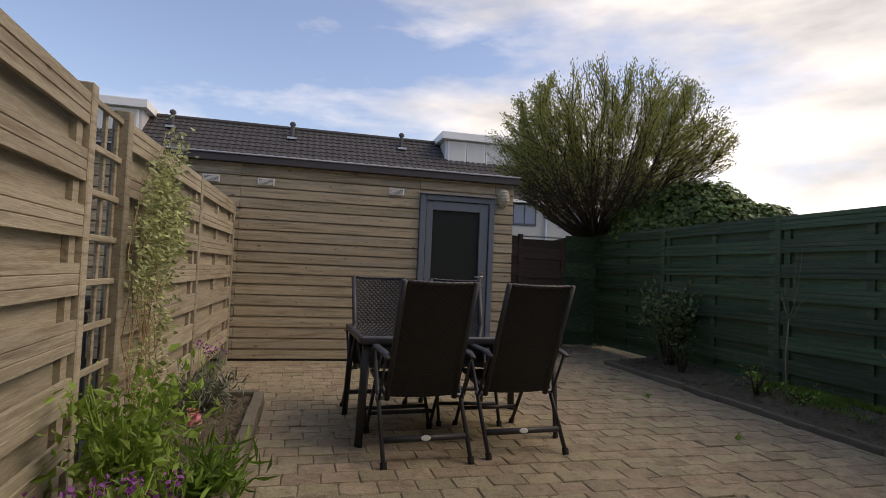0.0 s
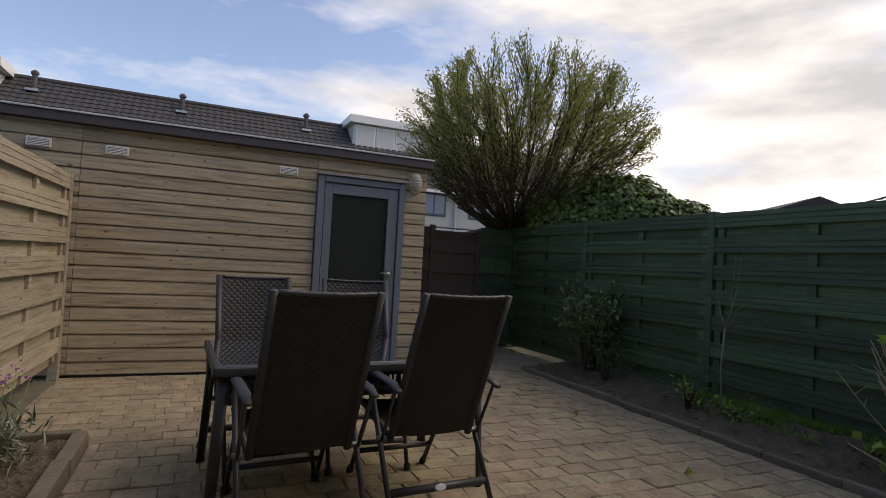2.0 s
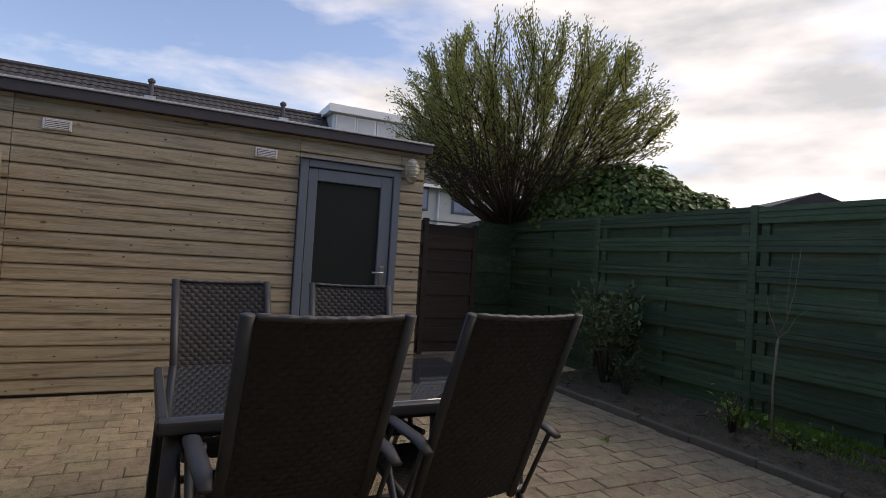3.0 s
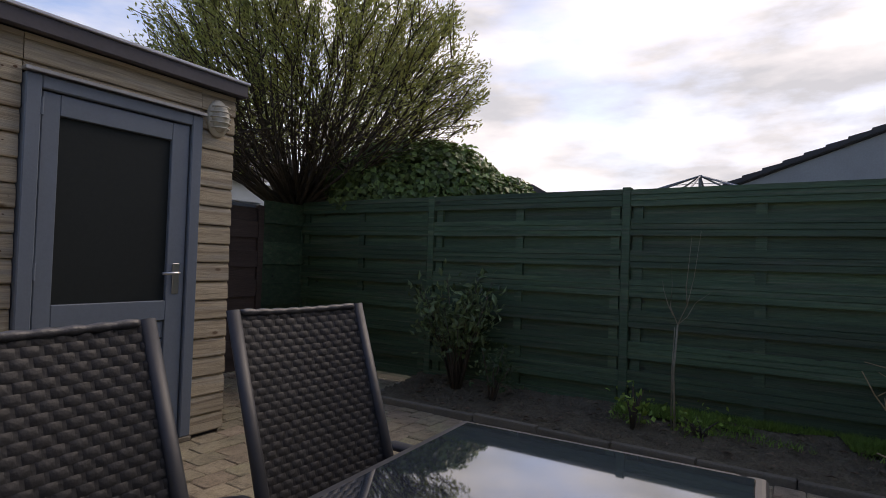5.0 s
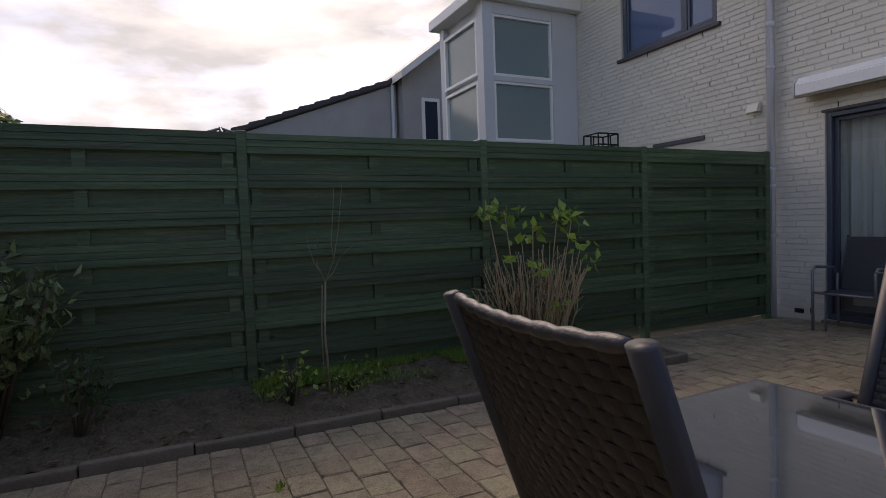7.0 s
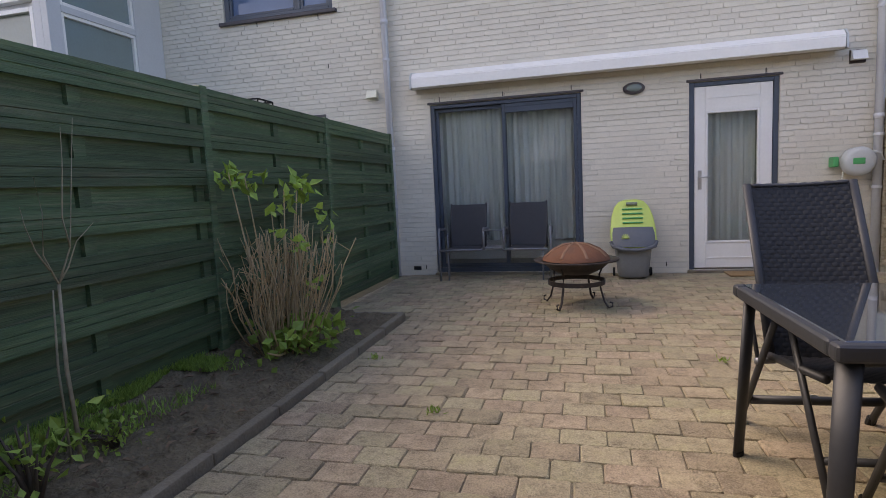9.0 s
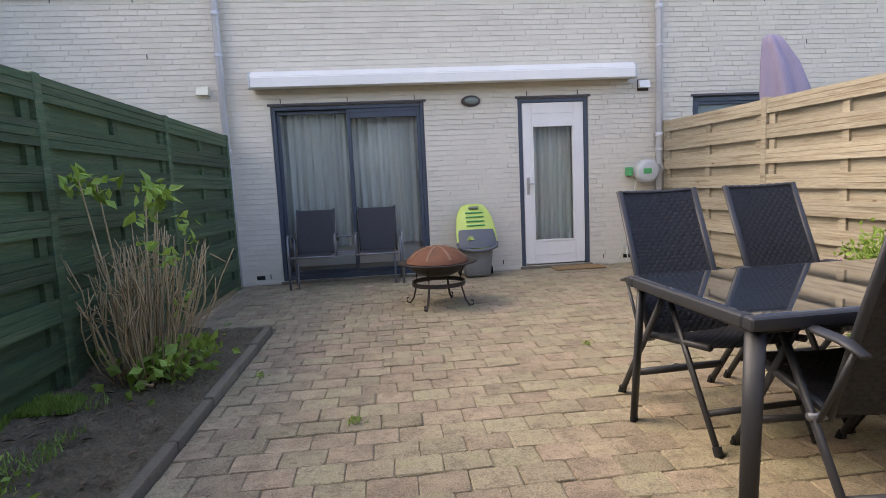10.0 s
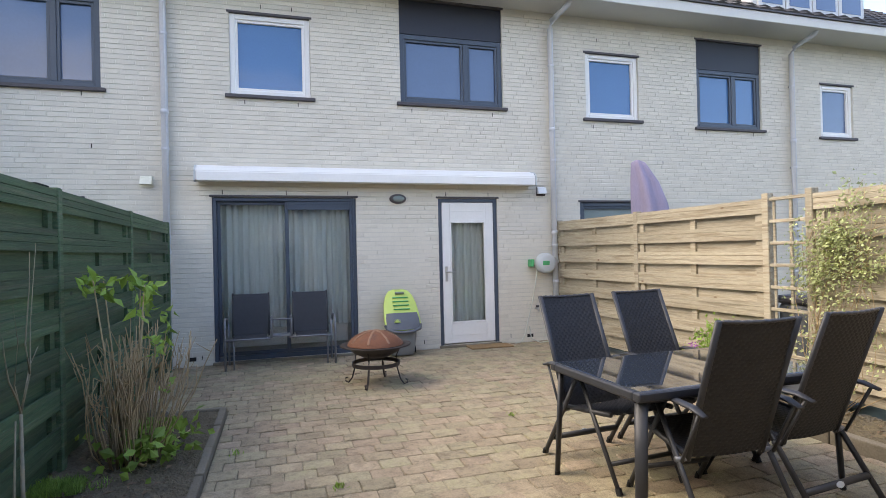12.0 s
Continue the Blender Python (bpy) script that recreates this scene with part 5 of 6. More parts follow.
for x in (10.75, 13.3, 16.0, -3, -8, 2, 6):
    w = part("window", box(x - 0.65, x + 0.65, -1.66, -1.61, 4.05, 5.2, 0.01), M["dark"], fh)
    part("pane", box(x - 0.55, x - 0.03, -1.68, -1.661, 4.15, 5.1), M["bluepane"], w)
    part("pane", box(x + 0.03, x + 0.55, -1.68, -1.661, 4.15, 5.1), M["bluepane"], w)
part("downpipe", tube([(14.4, -1.7, 0), (14.4, -1.7, 5.1)], 0.06), M["pipe"], fh)
part("downpipe", tube([(11.9, -1.7, 0), (11.9, -1.7, 5.1)], 0.06), M["pipe"], fh)


def outbuilding(name, at, sx, sy, h, rise, label, turn=0):
    o = thing(name, at, label, "outbuilding", "", turn)
    part("wall", box(-sx, sx, -sy, sy, -0.05, h), M["greywall"], o)
    part("roof", prism([(-sy - 0.3, h + 0.01), (-sy - 0.3, h + 0.12), (0, h + rise + 0.1), (sy + 0.3, h + 0.12), (sy + 0.3, h + 0.01)], "x", -sx - 0.2, sx + 0.2), M["tile"], o)


outbuilding("outbuilding", (15.4, 12.6, 0), 2.4, 1.6, 2.55, 0.7, "low grey outbuilding with a dark roof", 60)
outbuilding("outbuilding", (9.2, 14.6, 0), 1.7, 1.4, 1.9, 0.3, "grey roofed shed behind the tree", 20)
outbuilding("outbuilding", (17.0, 18.6, 0), 1.8, 2.2, 3.2, 0.45, "far outbuilding with a pitched dark roof", 60)

# dormer on the house row
dm = thing("roof_dormer", (-5.38, 0.25, 5.34), "grey clad dormer with a row of windows", "dormer")
part("body", box(-1.29, 1.29, -2.6, 0.0, 0.0, 1.55), M["panelgrey"], dm)
for i in range(9):
    part("cladding_board", box(1.291, 1.31, -2.6, -0.02, 0.02 + i * 0.165, 0.177 + i * 0.165, 0.003), M["panelgrey"], dm)
for i in range(4):
    f = part("window_frame", box(-1.22 + i * 0.61, -0.63 + i * 0.61, 0.001, 0.04, 0.12, 1.40, 0.006), M["panelgrey"], dm)
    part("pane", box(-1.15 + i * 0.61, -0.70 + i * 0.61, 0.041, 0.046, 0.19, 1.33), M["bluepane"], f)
part("roof", box(-1.45, 1.45, -2.7, 0.25, 1.551, 1.72, 0.01), M["white"], dm)

# ---- neighbours' things over the fences ----
pr = thing("closed_parasol", (-1.15, 1.05, 0), "closed lilac garden parasol over the fence", "parasol")
part("pole", tube([(0, 0, 0), (0, 0, 2.6)], 0.02, None, 8), M["frame"], pr)
bm = bmesh.new()
rows = []
for z, r, dx in ((1.2, 0.28, -0.24), (1.6, 0.28, -0.21), (2.0, 0.26, -0.16), (2.3, 0.20, -0.09), (2.5, 0.13, -0.02), (2.58, 0.10, 0.01), (2.62, 0.03, 0.02)):
    rows.append([bm.verts.new((dx + r * (1 + 0.16 * math.cos(6 * a)) * math.cos(a), r * 0.8 * (1 + 0.16 * math.cos(6 * a)) * math.sin(a), z)) for a in [k * math.tau / 36 for k in range(36)]])
for r, s in zip(rows, rows[1:]):
    for i in range(36):
        bm.faces.new((r[i], r[(i + 1) % 36], s[(i + 1) % 36], s[i]))
part("canopy", bm, M["lilac"], pr, "folded lilac canvas", True)

rd = thing("rotary_dryer", (8.31, 5.53, 0), "folded-out rotary clothes dryer behind the fence", "clothes dryer")
part("pole", tube([(0, 0, 0), (0, 0, 2.43)], 0.02, None, 8), M["frame"], rd)
for k in range(8):
    a = k * math.tau / 8
    part("arm", tube([(0, 0, 2.42), (0.95 * math.cos(a), 0.95 * math.sin(a), 2.10)], 0.012, None, 6), M["frame"], rd)
for r in (0.5, 0.75, 0.92):
    z = 2.42 - r / 0.95 * 0.32
    part("line", tube([(r * math.cos(k * math.tau / 8), r * math.sin(k * math.tau / 8), z) for k in range(9)], 0.004, None, 5), M["frame"], rd)

ln = thing("lantern", (5.95, 1.72, 1.86), "black wire lantern on the neighbour's side", "lantern")
for x in (-0.12, 0.0, 0.12):
    for y in (-0.14, 0.0, 0.14):
        if x or y:
            part("bar", tube([(x, y, -0.35), (x, y, 0.24)], 0.009, None, 6), M["black"], ln)
for z in (0.0, 0.12, 0.24):
    part("hoop", tube([(-0.12, -0.14, z), (0.12, -0.14, z), (0.12, 0.14, z), (-0.12, 0.14, z), (-0.12, -0.14, z)], 0.009, None, 6), M["black"], ln)
part("stand", box(-0.15, 0.15, -0.17, 0.17, -1.9, -0.35, 0.01), M["gate"], ln)
lb = thing("dark_lintel", (6.4, 0.0, 2.11), "dark frame head of the neighbour's garden door", "door head")
part("bar", box(-0.42, 0.42, 0.001, 0.02, 0, 0.06, 0.004), M["fascia"], lb)

bk = thing("storage_bin", (-1.0, 3.95, 0), "dark bin with a teal tool seen through the trellis", "bin")
part("bin", box(-0.3, 0.3, -0.3, 0.3, 0, 0.85, 0.03), M["grey"], bk)
part("lid", box(-0.32, 0.32, -0.32, 0.32, 0.851, 0.92, 0.02), M["fascia"], bk)
part("tool_handle", tube([(0.1, 0.0, 0.9), (0.1, -0.05, 1.4)], 0.02, None, 8), M["teal"], bk)

# ---- plants ----
def stems_mesh(name, paths, mat, sides=5):
    bm = bmesh.new()
    for pts, rad in paths:
        tube(pts, rad, bm, sides)
    return finish(name, bm, mat, True)


def child(name, mesh, parent, label=""):
    ob = new(name, mesh)
    ob.parent = parent
    return tagged(ob, label)


# pollard willow behind the fence corner
rng = random.Random(12)
tree = thing("willow_tree", (5.14, 9.50, 0), "round-headed willow with fresh olive leaves behind the fence", "tree")
child("trunk", stems_mesh("trunk", [([(0, 0, -0.05), (0.03, 0, 0.8), (0.0, 0.03, 1.5), (0.02, 0.0, 1.85)], [0.17, 0.14, 0.13, 0.16])], M["bark"], 12), tree)
limbs, spots, centre = [], [], Vector((-0.08, -0.35, 3.12))


def crown_limit(d):
    return 1.0 / math.sqrt((d.x / 1.70) ** 2 + (d.y / 1.70) ** 2 + (d.z / (1.24 if d.z > 0 else 0.86)) ** 2) * (1 + 0.06 * noise.noise(d * 3.1))


for i in range(130):
    a, el = i * 2.39996 + rng.uniform(-0.15, 0.15), math.asin(max(-0.4, min(0.999, -0.38 + 1.37 * (i + rng.uniform(-0.4, 0.4)) / 150)))
    d = Vector((math.cos(a) * math.cos(el), math.sin(a) * math.cos(el), math.sin(el)))
    tip = centre + d * crown_limit(d) * rng.uniform(0.86, 1.05)
    root = Vector((rng.uniform(-0.08, 0.08), rng.uniform(-0.08, 0.08), rng.uniform(1.6, 1.9)))
    mid = root.lerp(tip, 0.5) + Vector((d.x, d.y, 0)) * 0.22 - Vector((0, 0, 0.10))
    pts = [root, root.lerp(mid, 0.55) + Vector((0, 0, -0.02)), mid, mid.lerp(tip, 0.5) + Vector((0, 0, 0.04)), tip]
    w = rng.uniform(0.012, 0.026)
    limbs.append((pts, [w, w * 0.8, w * 0.55, w * 0.35, 0.004]))
    for k in range(12):
        f = rng.uniform(0.30, 0.98)
        base = root.lerp(mid, f / 0.5) if f < 0.5 else mid.lerp(tip, (f - 0.5) / 0.5)
        out = ((base - centre).normalized() * 0.65 + Vector((rng.gauss(0, 0.42), rng.gauss(0, 0.42), 0.75 + rng.gauss(0, 0.3)))).normalized()
        end = base + out * rng.uniform(0.35, 0.75)
        off = end - centre
        lim = crown_limit(off.normalized()) * 1.13
        if off.length > lim:
            end = centre + off.normalized() * lim
        limbs.append(([base, base.lerp(end, 0.5) + Vector((0, 0, 0.03)), end], [0.008, 0.006, 0.003]))
        for q in range(105):
            g = rng.uniform(0.05, 1.0)
            p = base.lerp(end, g)
            if rng.random() < min(0.92, 0.03 + max(0.0, p.z - 2.45) * 0.95):
                spots.append(p + Vector((rng.gauss(0, 0.035), rng.gauss(0, 0.035), rng.gauss(0, 0.035))))
tagged(child("branchwork", stems_mesh("branchwork", limbs, M["bark"], 5), tree, "dark thin upright branches"), kind="stuff")
child("crown", leaf_cloud("crown", spots, 0.045, M["willow"], 0.36, 3, aim=lambda p: (Vector(p) - centre).normalized() * 0.7 + Vector((0, 0, 0.5))), tree, "many small olive green leaves")

# ivy over the neighbour's fence
iv = thing("ivy", (5.95, 8.1, 0), "dense dark ivy mound hanging over the fence top", "ivy")
rng = random.Random(31)
bm = bmesh.new()
bmesh.ops.create_icosphere(bm, subdivisions=4, radius=1.0)


def ivy_top(f):
    return 2.66 - 0.48 * f ** 1.3


A, B = Vector((-0.80, 0.75, 0)), Vector((0.98, -0.90, 0))
for v in bm.verts:
    f = (v.co.x + 1) / 2
    c = A.lerp(B, f)
    side = Vector((0.70, 0.72, 0))
    top = ivy_top(f)
    z = 1.35 + (top - 1.35) * (v.co.z + 1) / 2
    v.co = c + side * v.co.y * 0.38 + Vector((0, 0, z))
    v.co += v.co.normalized() * (0.13 * noise.noise(v.co * 2.6) + 0.07 * noise.noise(v.co * 7.0))
spots, flats = [], []
bm.normal_update()
for f in bm.faces:
    if f.calc_center_median().z > 1.4:
        for k in range(17):
            u, w = rng.random(), rng.random()
            if u + w > 1: u, w = 1 - u, 1 - w
            a, b, c = (q.co for q in f.verts)
            spots.append(a + (b - a) * u + (c - a) * w + f.normal * rng.uniform(0.0, 0.13))
            flats.append(f.normal.copy())
# smooth core, dark in colour to stand in for shade behind the leaves
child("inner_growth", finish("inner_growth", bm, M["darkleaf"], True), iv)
child("foliage", leaf_cloud("foliage", spots, 0.072, M["ivy"], 0.9, 5, face=flats), iv, "glossy dark green ivy leaves")
child("stem_growth", stems_mesh("stem_growth", [([(-0.3, 0.2, -0.05), (-0.3, 0.25, 1.0), (-0.2, 0.1, 2.0)], [0.05, 0.04, 0.02]), ([(0.3, -0.4, -0.05), (0.35, -0.35, 1.0), (0.3, -0.4, 1.9)], [0.05, 0.04, 0.02])], M["bark"]), iv)


def shrub(at, width, height, leaf_mat, size, count, label, seed, narrow=0.5, base=0.15, stems=14, mat="bark"):
    s = thing("shrub", at, label, "shrub")
    rng = random.Random(seed)
    paths, spots = [], []
    for i in range(stems):
        a, r = rng.uniform(0, math.tau), width * 0.5 * math.sqrt(rng.random())
        tip = Vector((math.cos(a) * r, math.sin(a) * r, height * rng.uniform(0.6, 1.0)))
        pts = [Vector((tip.x * 0.08, tip.y * 0.08, -0.03)), Vector((tip.x * 0.45, tip.y * 0.45, tip.z * 0.5)), tip]
        paths.append((pts, [0.010, 0.007, 0.003]))
        for q in range(count // stems):
            g = rng.uniform(base, 1.0)
            p = pts[0].lerp(pts[1], g / 0.5) if g < 0.5 else pts[1].lerp(pts[2], (g - 0.5) / 0.5)
            spots.append(p + Vector((rng.gauss(0, 0.07), rng.gauss(0, 0.07), rng.gauss(0, 0.05))))
    child("stem_growth", stems_mesh("stem_growth", paths, M[mat]), s)
    child("foliage", leaf_cloud("foliage", spots, size, leaf_mat, narrow, seed, aim=(0, 0, 0.3)), s)
    return s


shrub((4.80, 7.02, 0.06), 0.85, 1.05, M["shrubleaf"], 0.075, 1200, "dark evergreen shrub in the bed by the green fence", 41, 0.5, 0.48, 22)
shrub((4.66, 6.60, 0.06), 0.35, 0.45, M["darkleaf"], 0.06, 160, "small low evergreen sprig by the green fence", 42, 0.5, 0.4, 6)
shrub((4.62, 5.46, 0.08), 0.30, 0.28, M["leaf"], 0.05, 80, "low green leafy plant in the soil bed", 43, 0.7, 0.3, 12)
shrub((4.70, 5.02, 0.09), 0.34, 0.09, M["leaf"], 0.032, 160, "low green weeds in the soil bed", 44, 0.7, 0.3, 8)

# bare sapling
sp = thing("sapling", (4.70, 5.19, 0.07), "bare pale sapling with a forked top", "sapling")
child("stem", stems_mesh("stem", [([(0, 0, -0.03), (0.0, 0.02, 0.4), (0.01, 0.0, 0.74)], [0.010, 0.008, 0.006]),
                                  ([(0.02, 0.03, -0.02), (0.025, 0.035, 0.4), (0.02, 0.02, 0.72)], [0.005, 0.005, 0.003])], M["sapling"], 6), sp)
for pts in ([(0.01, 0.0, 0.74), (0.01, 0.05, 0.86), (0.0, 0.04, 1.02), (0.01, 0.05, 1.16)], [(0.01, 0.0, 0.74), (0.0, -0.06, 0.88), (0.01, -0.10, 1.08), (0.0, -0.14, 1.40)],
            [(0.0, -0.06, 0.88), (0.01, -0.05, 1.0), (0.0, -0.07, 1.22), (0.0, -0.08, 1.36)], [(0.01, 0.0, 0.74), (0.02, -0.06, 0.80), (0.02, -0.11, 0.90), (0.02, -0.20, 0.97)],
            [(0.01, 0.03, 0.80), (0.02, 0.07, 0.88), (0.02, 0.10, 0.98), (0.02, 0.11, 1.05)]):
    child("twig", stems_mesh("twig", [(pts, [0.0042, 0.0032, 0.002, 0.001])], M["sapling"], 5), sp)

# hydrangea with bare canes
hy = thing("hydrangea", (4.71, 3.55, 0.06), "leggy hydrangea of bare canes with fresh green tufts", "shrub")
rng = random.Random(51)
paths, tips = [], []
for i in range(120):
    a, r = rng.uniform(0, math.tau), math.sqrt(rng.random())
    root = Vector((0.17 * r * math.cos(a), 0.20 * r * math.sin(a), -0.03))
    h = rng.uniform(0.55, 0.98) * (1.08 - 0.25 * r)
    tip = Vector((root.x * 2.0 - 0.05 + rng.gauss(0, 0.07), root.y * 2.3 + rng.gauss(0, 0.09), h))
    mid = root.lerp(tip, 0.55) + Vector((rng.gauss(0, 0.03), rng.gauss(0, 0.035), 0))
    low, upper = root.lerp(mid, 0.5) + Vector((rng.gauss(0, 0.014), rng.gauss(0, 0.014), 0)), mid.lerp(tip, 0.5) + Vector((rng.gauss(0, 0.016), rng.gauss(0, 0.016), 0))
    paths.append(([root, low, mid, upper, tip], [0.0052, 0.0048, 0.0044, 0.0038, 0.003]))
    for f in (0.25, 0.5, 0.75):
        if rng.random() < 0.5:
            node = mid.lerp(tip, f)
            paths.append(([node, node + Vector((rng.gauss(0, 0.05), rng.gauss(0, 0.06), rng.uniform(0.04, 0.13)))], [0.0032, 0.002]))
    tips.append(tip)
for x, y, z in ((0.02, -0.42, 1.12), (0.12, 0.32, 1.22), (0.10, 0.18, 1.20), (-0.05, -0.22, 1.15), (-0.1, 0.05, 1.10)):
    paths.append(([Vector((x * 0.2, y * 0.3, -0.03)), Vector((x * 0.6, y * 0.7, 0.6)), Vector((x, y, z))], [0.007, 0.006, 0.004]))
paths.append(([Vector((-0.05, 0.1, 0.0)), Vector((-0.15, 0.35, 0.06)), Vector((-0.2, 0.55, 0.14))], [0.010, 0.008, 0.005]))
paths.append(([Vector((-0.15, -0.15, 0.0)), Vector((-0.32, -0.35, 0.06))], [0.006, 0.004]))
for k, path in enumerate(paths):
    child("cane", stems_mesh("cane", [path], M["twig"]), hy)
for x, y, z, n in ((0.02, -0.42, 1.12, 15), (0.12, 0.32, 1.20, 18), (0.10, 0.18, 1.16, 16), (-0.05, -0.22, 1.12, 18), (-0.1, 0.05, 1.02, 12), (-0.15, -0.38, 0.92, 8), (-0.2, 0.1, 0.72, 8), (-0.2, -0.1, 0.45, 8), (-0.22, 0.3, 0.85, 8), (-0.15, -0.48, 0.78, 6)):
    spots = [Vector((x, y, z)) + Vector((rng.gauss(0, 0.035), rng.gauss(0, 0.05), rng.gauss(0, 0.03))) for k in range(n)]
    tagged(child("leaf_tuft", leaf_cloud("leaf_tuft", spots, 0.105, M["leaf"], 0.55, n), hy, "fresh green leaf tuft"), kind="stuff")
spots = [Vector((rng.gauss(-0.12, 0.14), rng.gauss(0, 0.20), rng.uniform(0.03, 0.20))) for k in range(230)]
child("base_foliage", leaf_cloud("base_foliage", spots, 0.085, M["leaf"], 0.75, 8), hy, "dark green leaves at the foot")

# grass under the green fence
rng = random.Random(61)
verts, faces = [], []
for k in range(15000):
    y = rng.uniform(4.0, 5.65)
    x = rng.uniform(4.84, 5.12) if rng.random() < 0.93 else rng.uniform(4.66, 4.9)
    if noise.noise((x * 4, y * 2.2, 0)) < -0.12:
        continue
    h, a, i = rng.uniform(0.02, 0.06), rng.uniform(0, math.tau), len(verts)
    z = 0.075 + 0.08 * max(0, (x - 4.5))
    dx, dy = 0.004 * math.cos(a), 0.004 * math.sin(a)
    verts += [(x - dx, y - dy, z), (x + dx, y + dy, z), (x + rng.gauss(0, 0.02), y + rng.gauss(0, 0.02), z + h)]
    faces.append((i, i + 1, i + 2))
tagged(new("grass", sheet_mesh("grass", verts, faces, M["grass"])), "short bright grass under the green fence", "grass", kind="stuff")

# weeds in the paving joints
for k, (x, y) in enumerate(((3.425, 4.37), (1.9, 3.4), (4.06, 3.55), (2.6, 6.3), (3.6, 5.7))):
    w = thing("weed", (x, y, 0), "small green weed tuft in a paving joint", "weed", "weeds in the paving")
    rng = random.Random(70 + k)
    spots = [Vector((rng.gauss(0, 0.018), rng.gauss(0, 0.012), rng.uniform(0, 0.02))) for q in range(26)]
    child("foliage", leaf_cloud("foliage", spots, 0.03, M["leaf"], 0.3, k, aim=(0, 0, 0.8)), w)

# flower bed by the pine fence
shrub((-0.27, 3.42, 0.05), 0.44, 0.62, M["leaf"], 0.052, 1500, "bushy fresh green perennial in the flower bed", 81, 0.5, 0.12, 26, "leaf")
shrub((-0.20, 3.08, 0.05), 0.38, 0.32, M["leaf"], 0.048, 700, "low dark green perennial in the flower bed", 82, 0.4, 0.1, 18, "leaf")
shrub((-0.30, 5.36, 0.05), 0.46, 0.24, M["greyleaf"], 0.09, 420, "grey-green lavender clump in the flower bed", 83, 0.14, 0.05, 30, "greyleaf")
shrub((-0.02, 3.75, 0.05), 0.24, 0.20, M["grass"], 0.11, 420, "tuft of long green leaves by the kerb", 84, 0.12, 0.0, 10, "leaf")


def flower_patch(at, spread, height, mat, count, label, seed, size=0.022):
    f = thing("flower", at, label, "flower")
    rng = random.Random(seed)
    paths, spots = [], []
    for k in range(count):
        p = Vector((rng.gauss(0, spread), rng.gauss(0, spread), height * rng.uniform(0.75, 1.1)))
        paths.append(([Vector((p.x * 0.5, p.y * 0.5, 0)), p], [0.003, 0.002]))
        for q in range(16):
            spots.append(p + Vector((rng.gauss(0, 0.016), rng.gauss(0, 0.016), rng.gauss(0, 0.02))))
    child("stem_growth", stems_mesh("stem_growth", paths, M["leaf"]), f)
    child("petals", leaf_cloud("petals", spots, size, mat, 0.8, seed), f)


flower_patch((-0.28, 3.02, 0.05), 0.07, 0.31, M["purple"], 7, "purple flower heads in the flower bed", 91)
flower_patch((-0.10, 3.16, 0.05), 0.08, 0.28, M["purple"], 8, "purple flower heads by the kerb", 92)
flower_patch((-0.36, 5.62, 0.05), 0.09, 0.42, M["purple"], 9, "slender purple flower spikes by the lavender", 93, 0.018)
flower_patch((-0.22, 4.48, 0.05), 0.02, 0.22, M["pink"], 2, "single pink flower in the flower bed", 94, 0.045)

# climber on the pine fence
cl = thing("climber", (-0.53, 4.32, 0.04), "pale variegated climber trailing on the pine fence", "climber")
rng = random.Random(101)
paths, spots = [], []
for k in range(20):
    y0, ph = rng.uniform(-0.22, 0.40), rng.uniform(0, 6)
    top = rng.uniform(1.35, 1.86)
    pts = [Vector((0.02 + 0.03 * rng.random(), y0 * 0.3, 0.0))]
    for s in range(1, 8):
        z = top * s / 7
        pts.append(Vector((0.03 + 0.05 * rng.random(), y0 + 0.10 * math.sin(ph + z * 3) + (0.2 * (z - 1.2) if z > 1.2 else 0), z)))
    paths.append((pts, [0.004] + [0.0026] * 6 + [0.0015]))
    clumps = [rng.uniform(1.5, 6.6), rng.uniform(3.8, 6.8), rng.uniform(4.6, 6.9), rng.uniform(5.0, 6.9)]
    for q in range(120):
        g = min(6.99, max(0.6, rng.choice(clumps) + rng.gauss(0, 0.32)))
        i = int(g)
        p = pts[i].lerp(pts[i + 1], g - i)
        spots.append(p + Vector((abs(rng.gauss(0, 0.05)), rng.gauss(0, 0.065), rng.gauss(0, 0.05))))
for k in range(7):
    y = 0.3 + rng.random() * 0.5
    z = rng.uniform(0.7, 1.6)
    pts = [Vector((0.04, 0.15, z - 0.1)), Vector((0.07, y * 0.7, z)), Vector((0.06, y, z - 0.03))]
    paths.append((pts, [0.004, 0.003, 0.002]))
    spots += [pts[2] + Vector((abs(rng.gauss(0, 0.04)), rng.gauss(0, 0.06), rng.gauss(0, 0.04))) for q in range(60)]
for path in paths:
    child("vine", stems_mesh("vine", [path], M["twig"]), cl)
child("foliage", leaf_cloud("foliage", spots, 0.034, M["paleleaf"], 0.6, 9, aim=(0.6, 0, -0.2)), cl, "pale green and cream leaves")

# loose litter on the soil
rng = random.Random(111)
verts, faces = [], []
for k in range(900):
    if rng.random() < 0.75:
        y = rng.uniform(2.5, 7.5)
        x = rng.uniform(kerb_x(y) + 0.06, 4.98)
        z = 0.05 + 0.10 * max(0.0, (x - kerb_x(y)) / (5.1 - kerb_x(y))) ** 1.5
    else:
        x, y, z = rng.uniform(-0.45, 0.03), rng.uniform(2.75, 5.7), 0.055
    s, a, i = rng.uniform(0.01, 0.035), rng.uniform(0, math.tau), len(verts)
    c, q = math.cos(a) * s, math.sin(a) * s
    w = rng.uniform(0.15, 0.5)
    verts += [(x - c, y - q, z), (x + q * w, y - c * w, z + 0.012), (x + c, y + q, z + 0.004), (x - q * w, y + c * w, z + 0.015)]
    faces.append((i, i + 1, i + 2, i + 3))
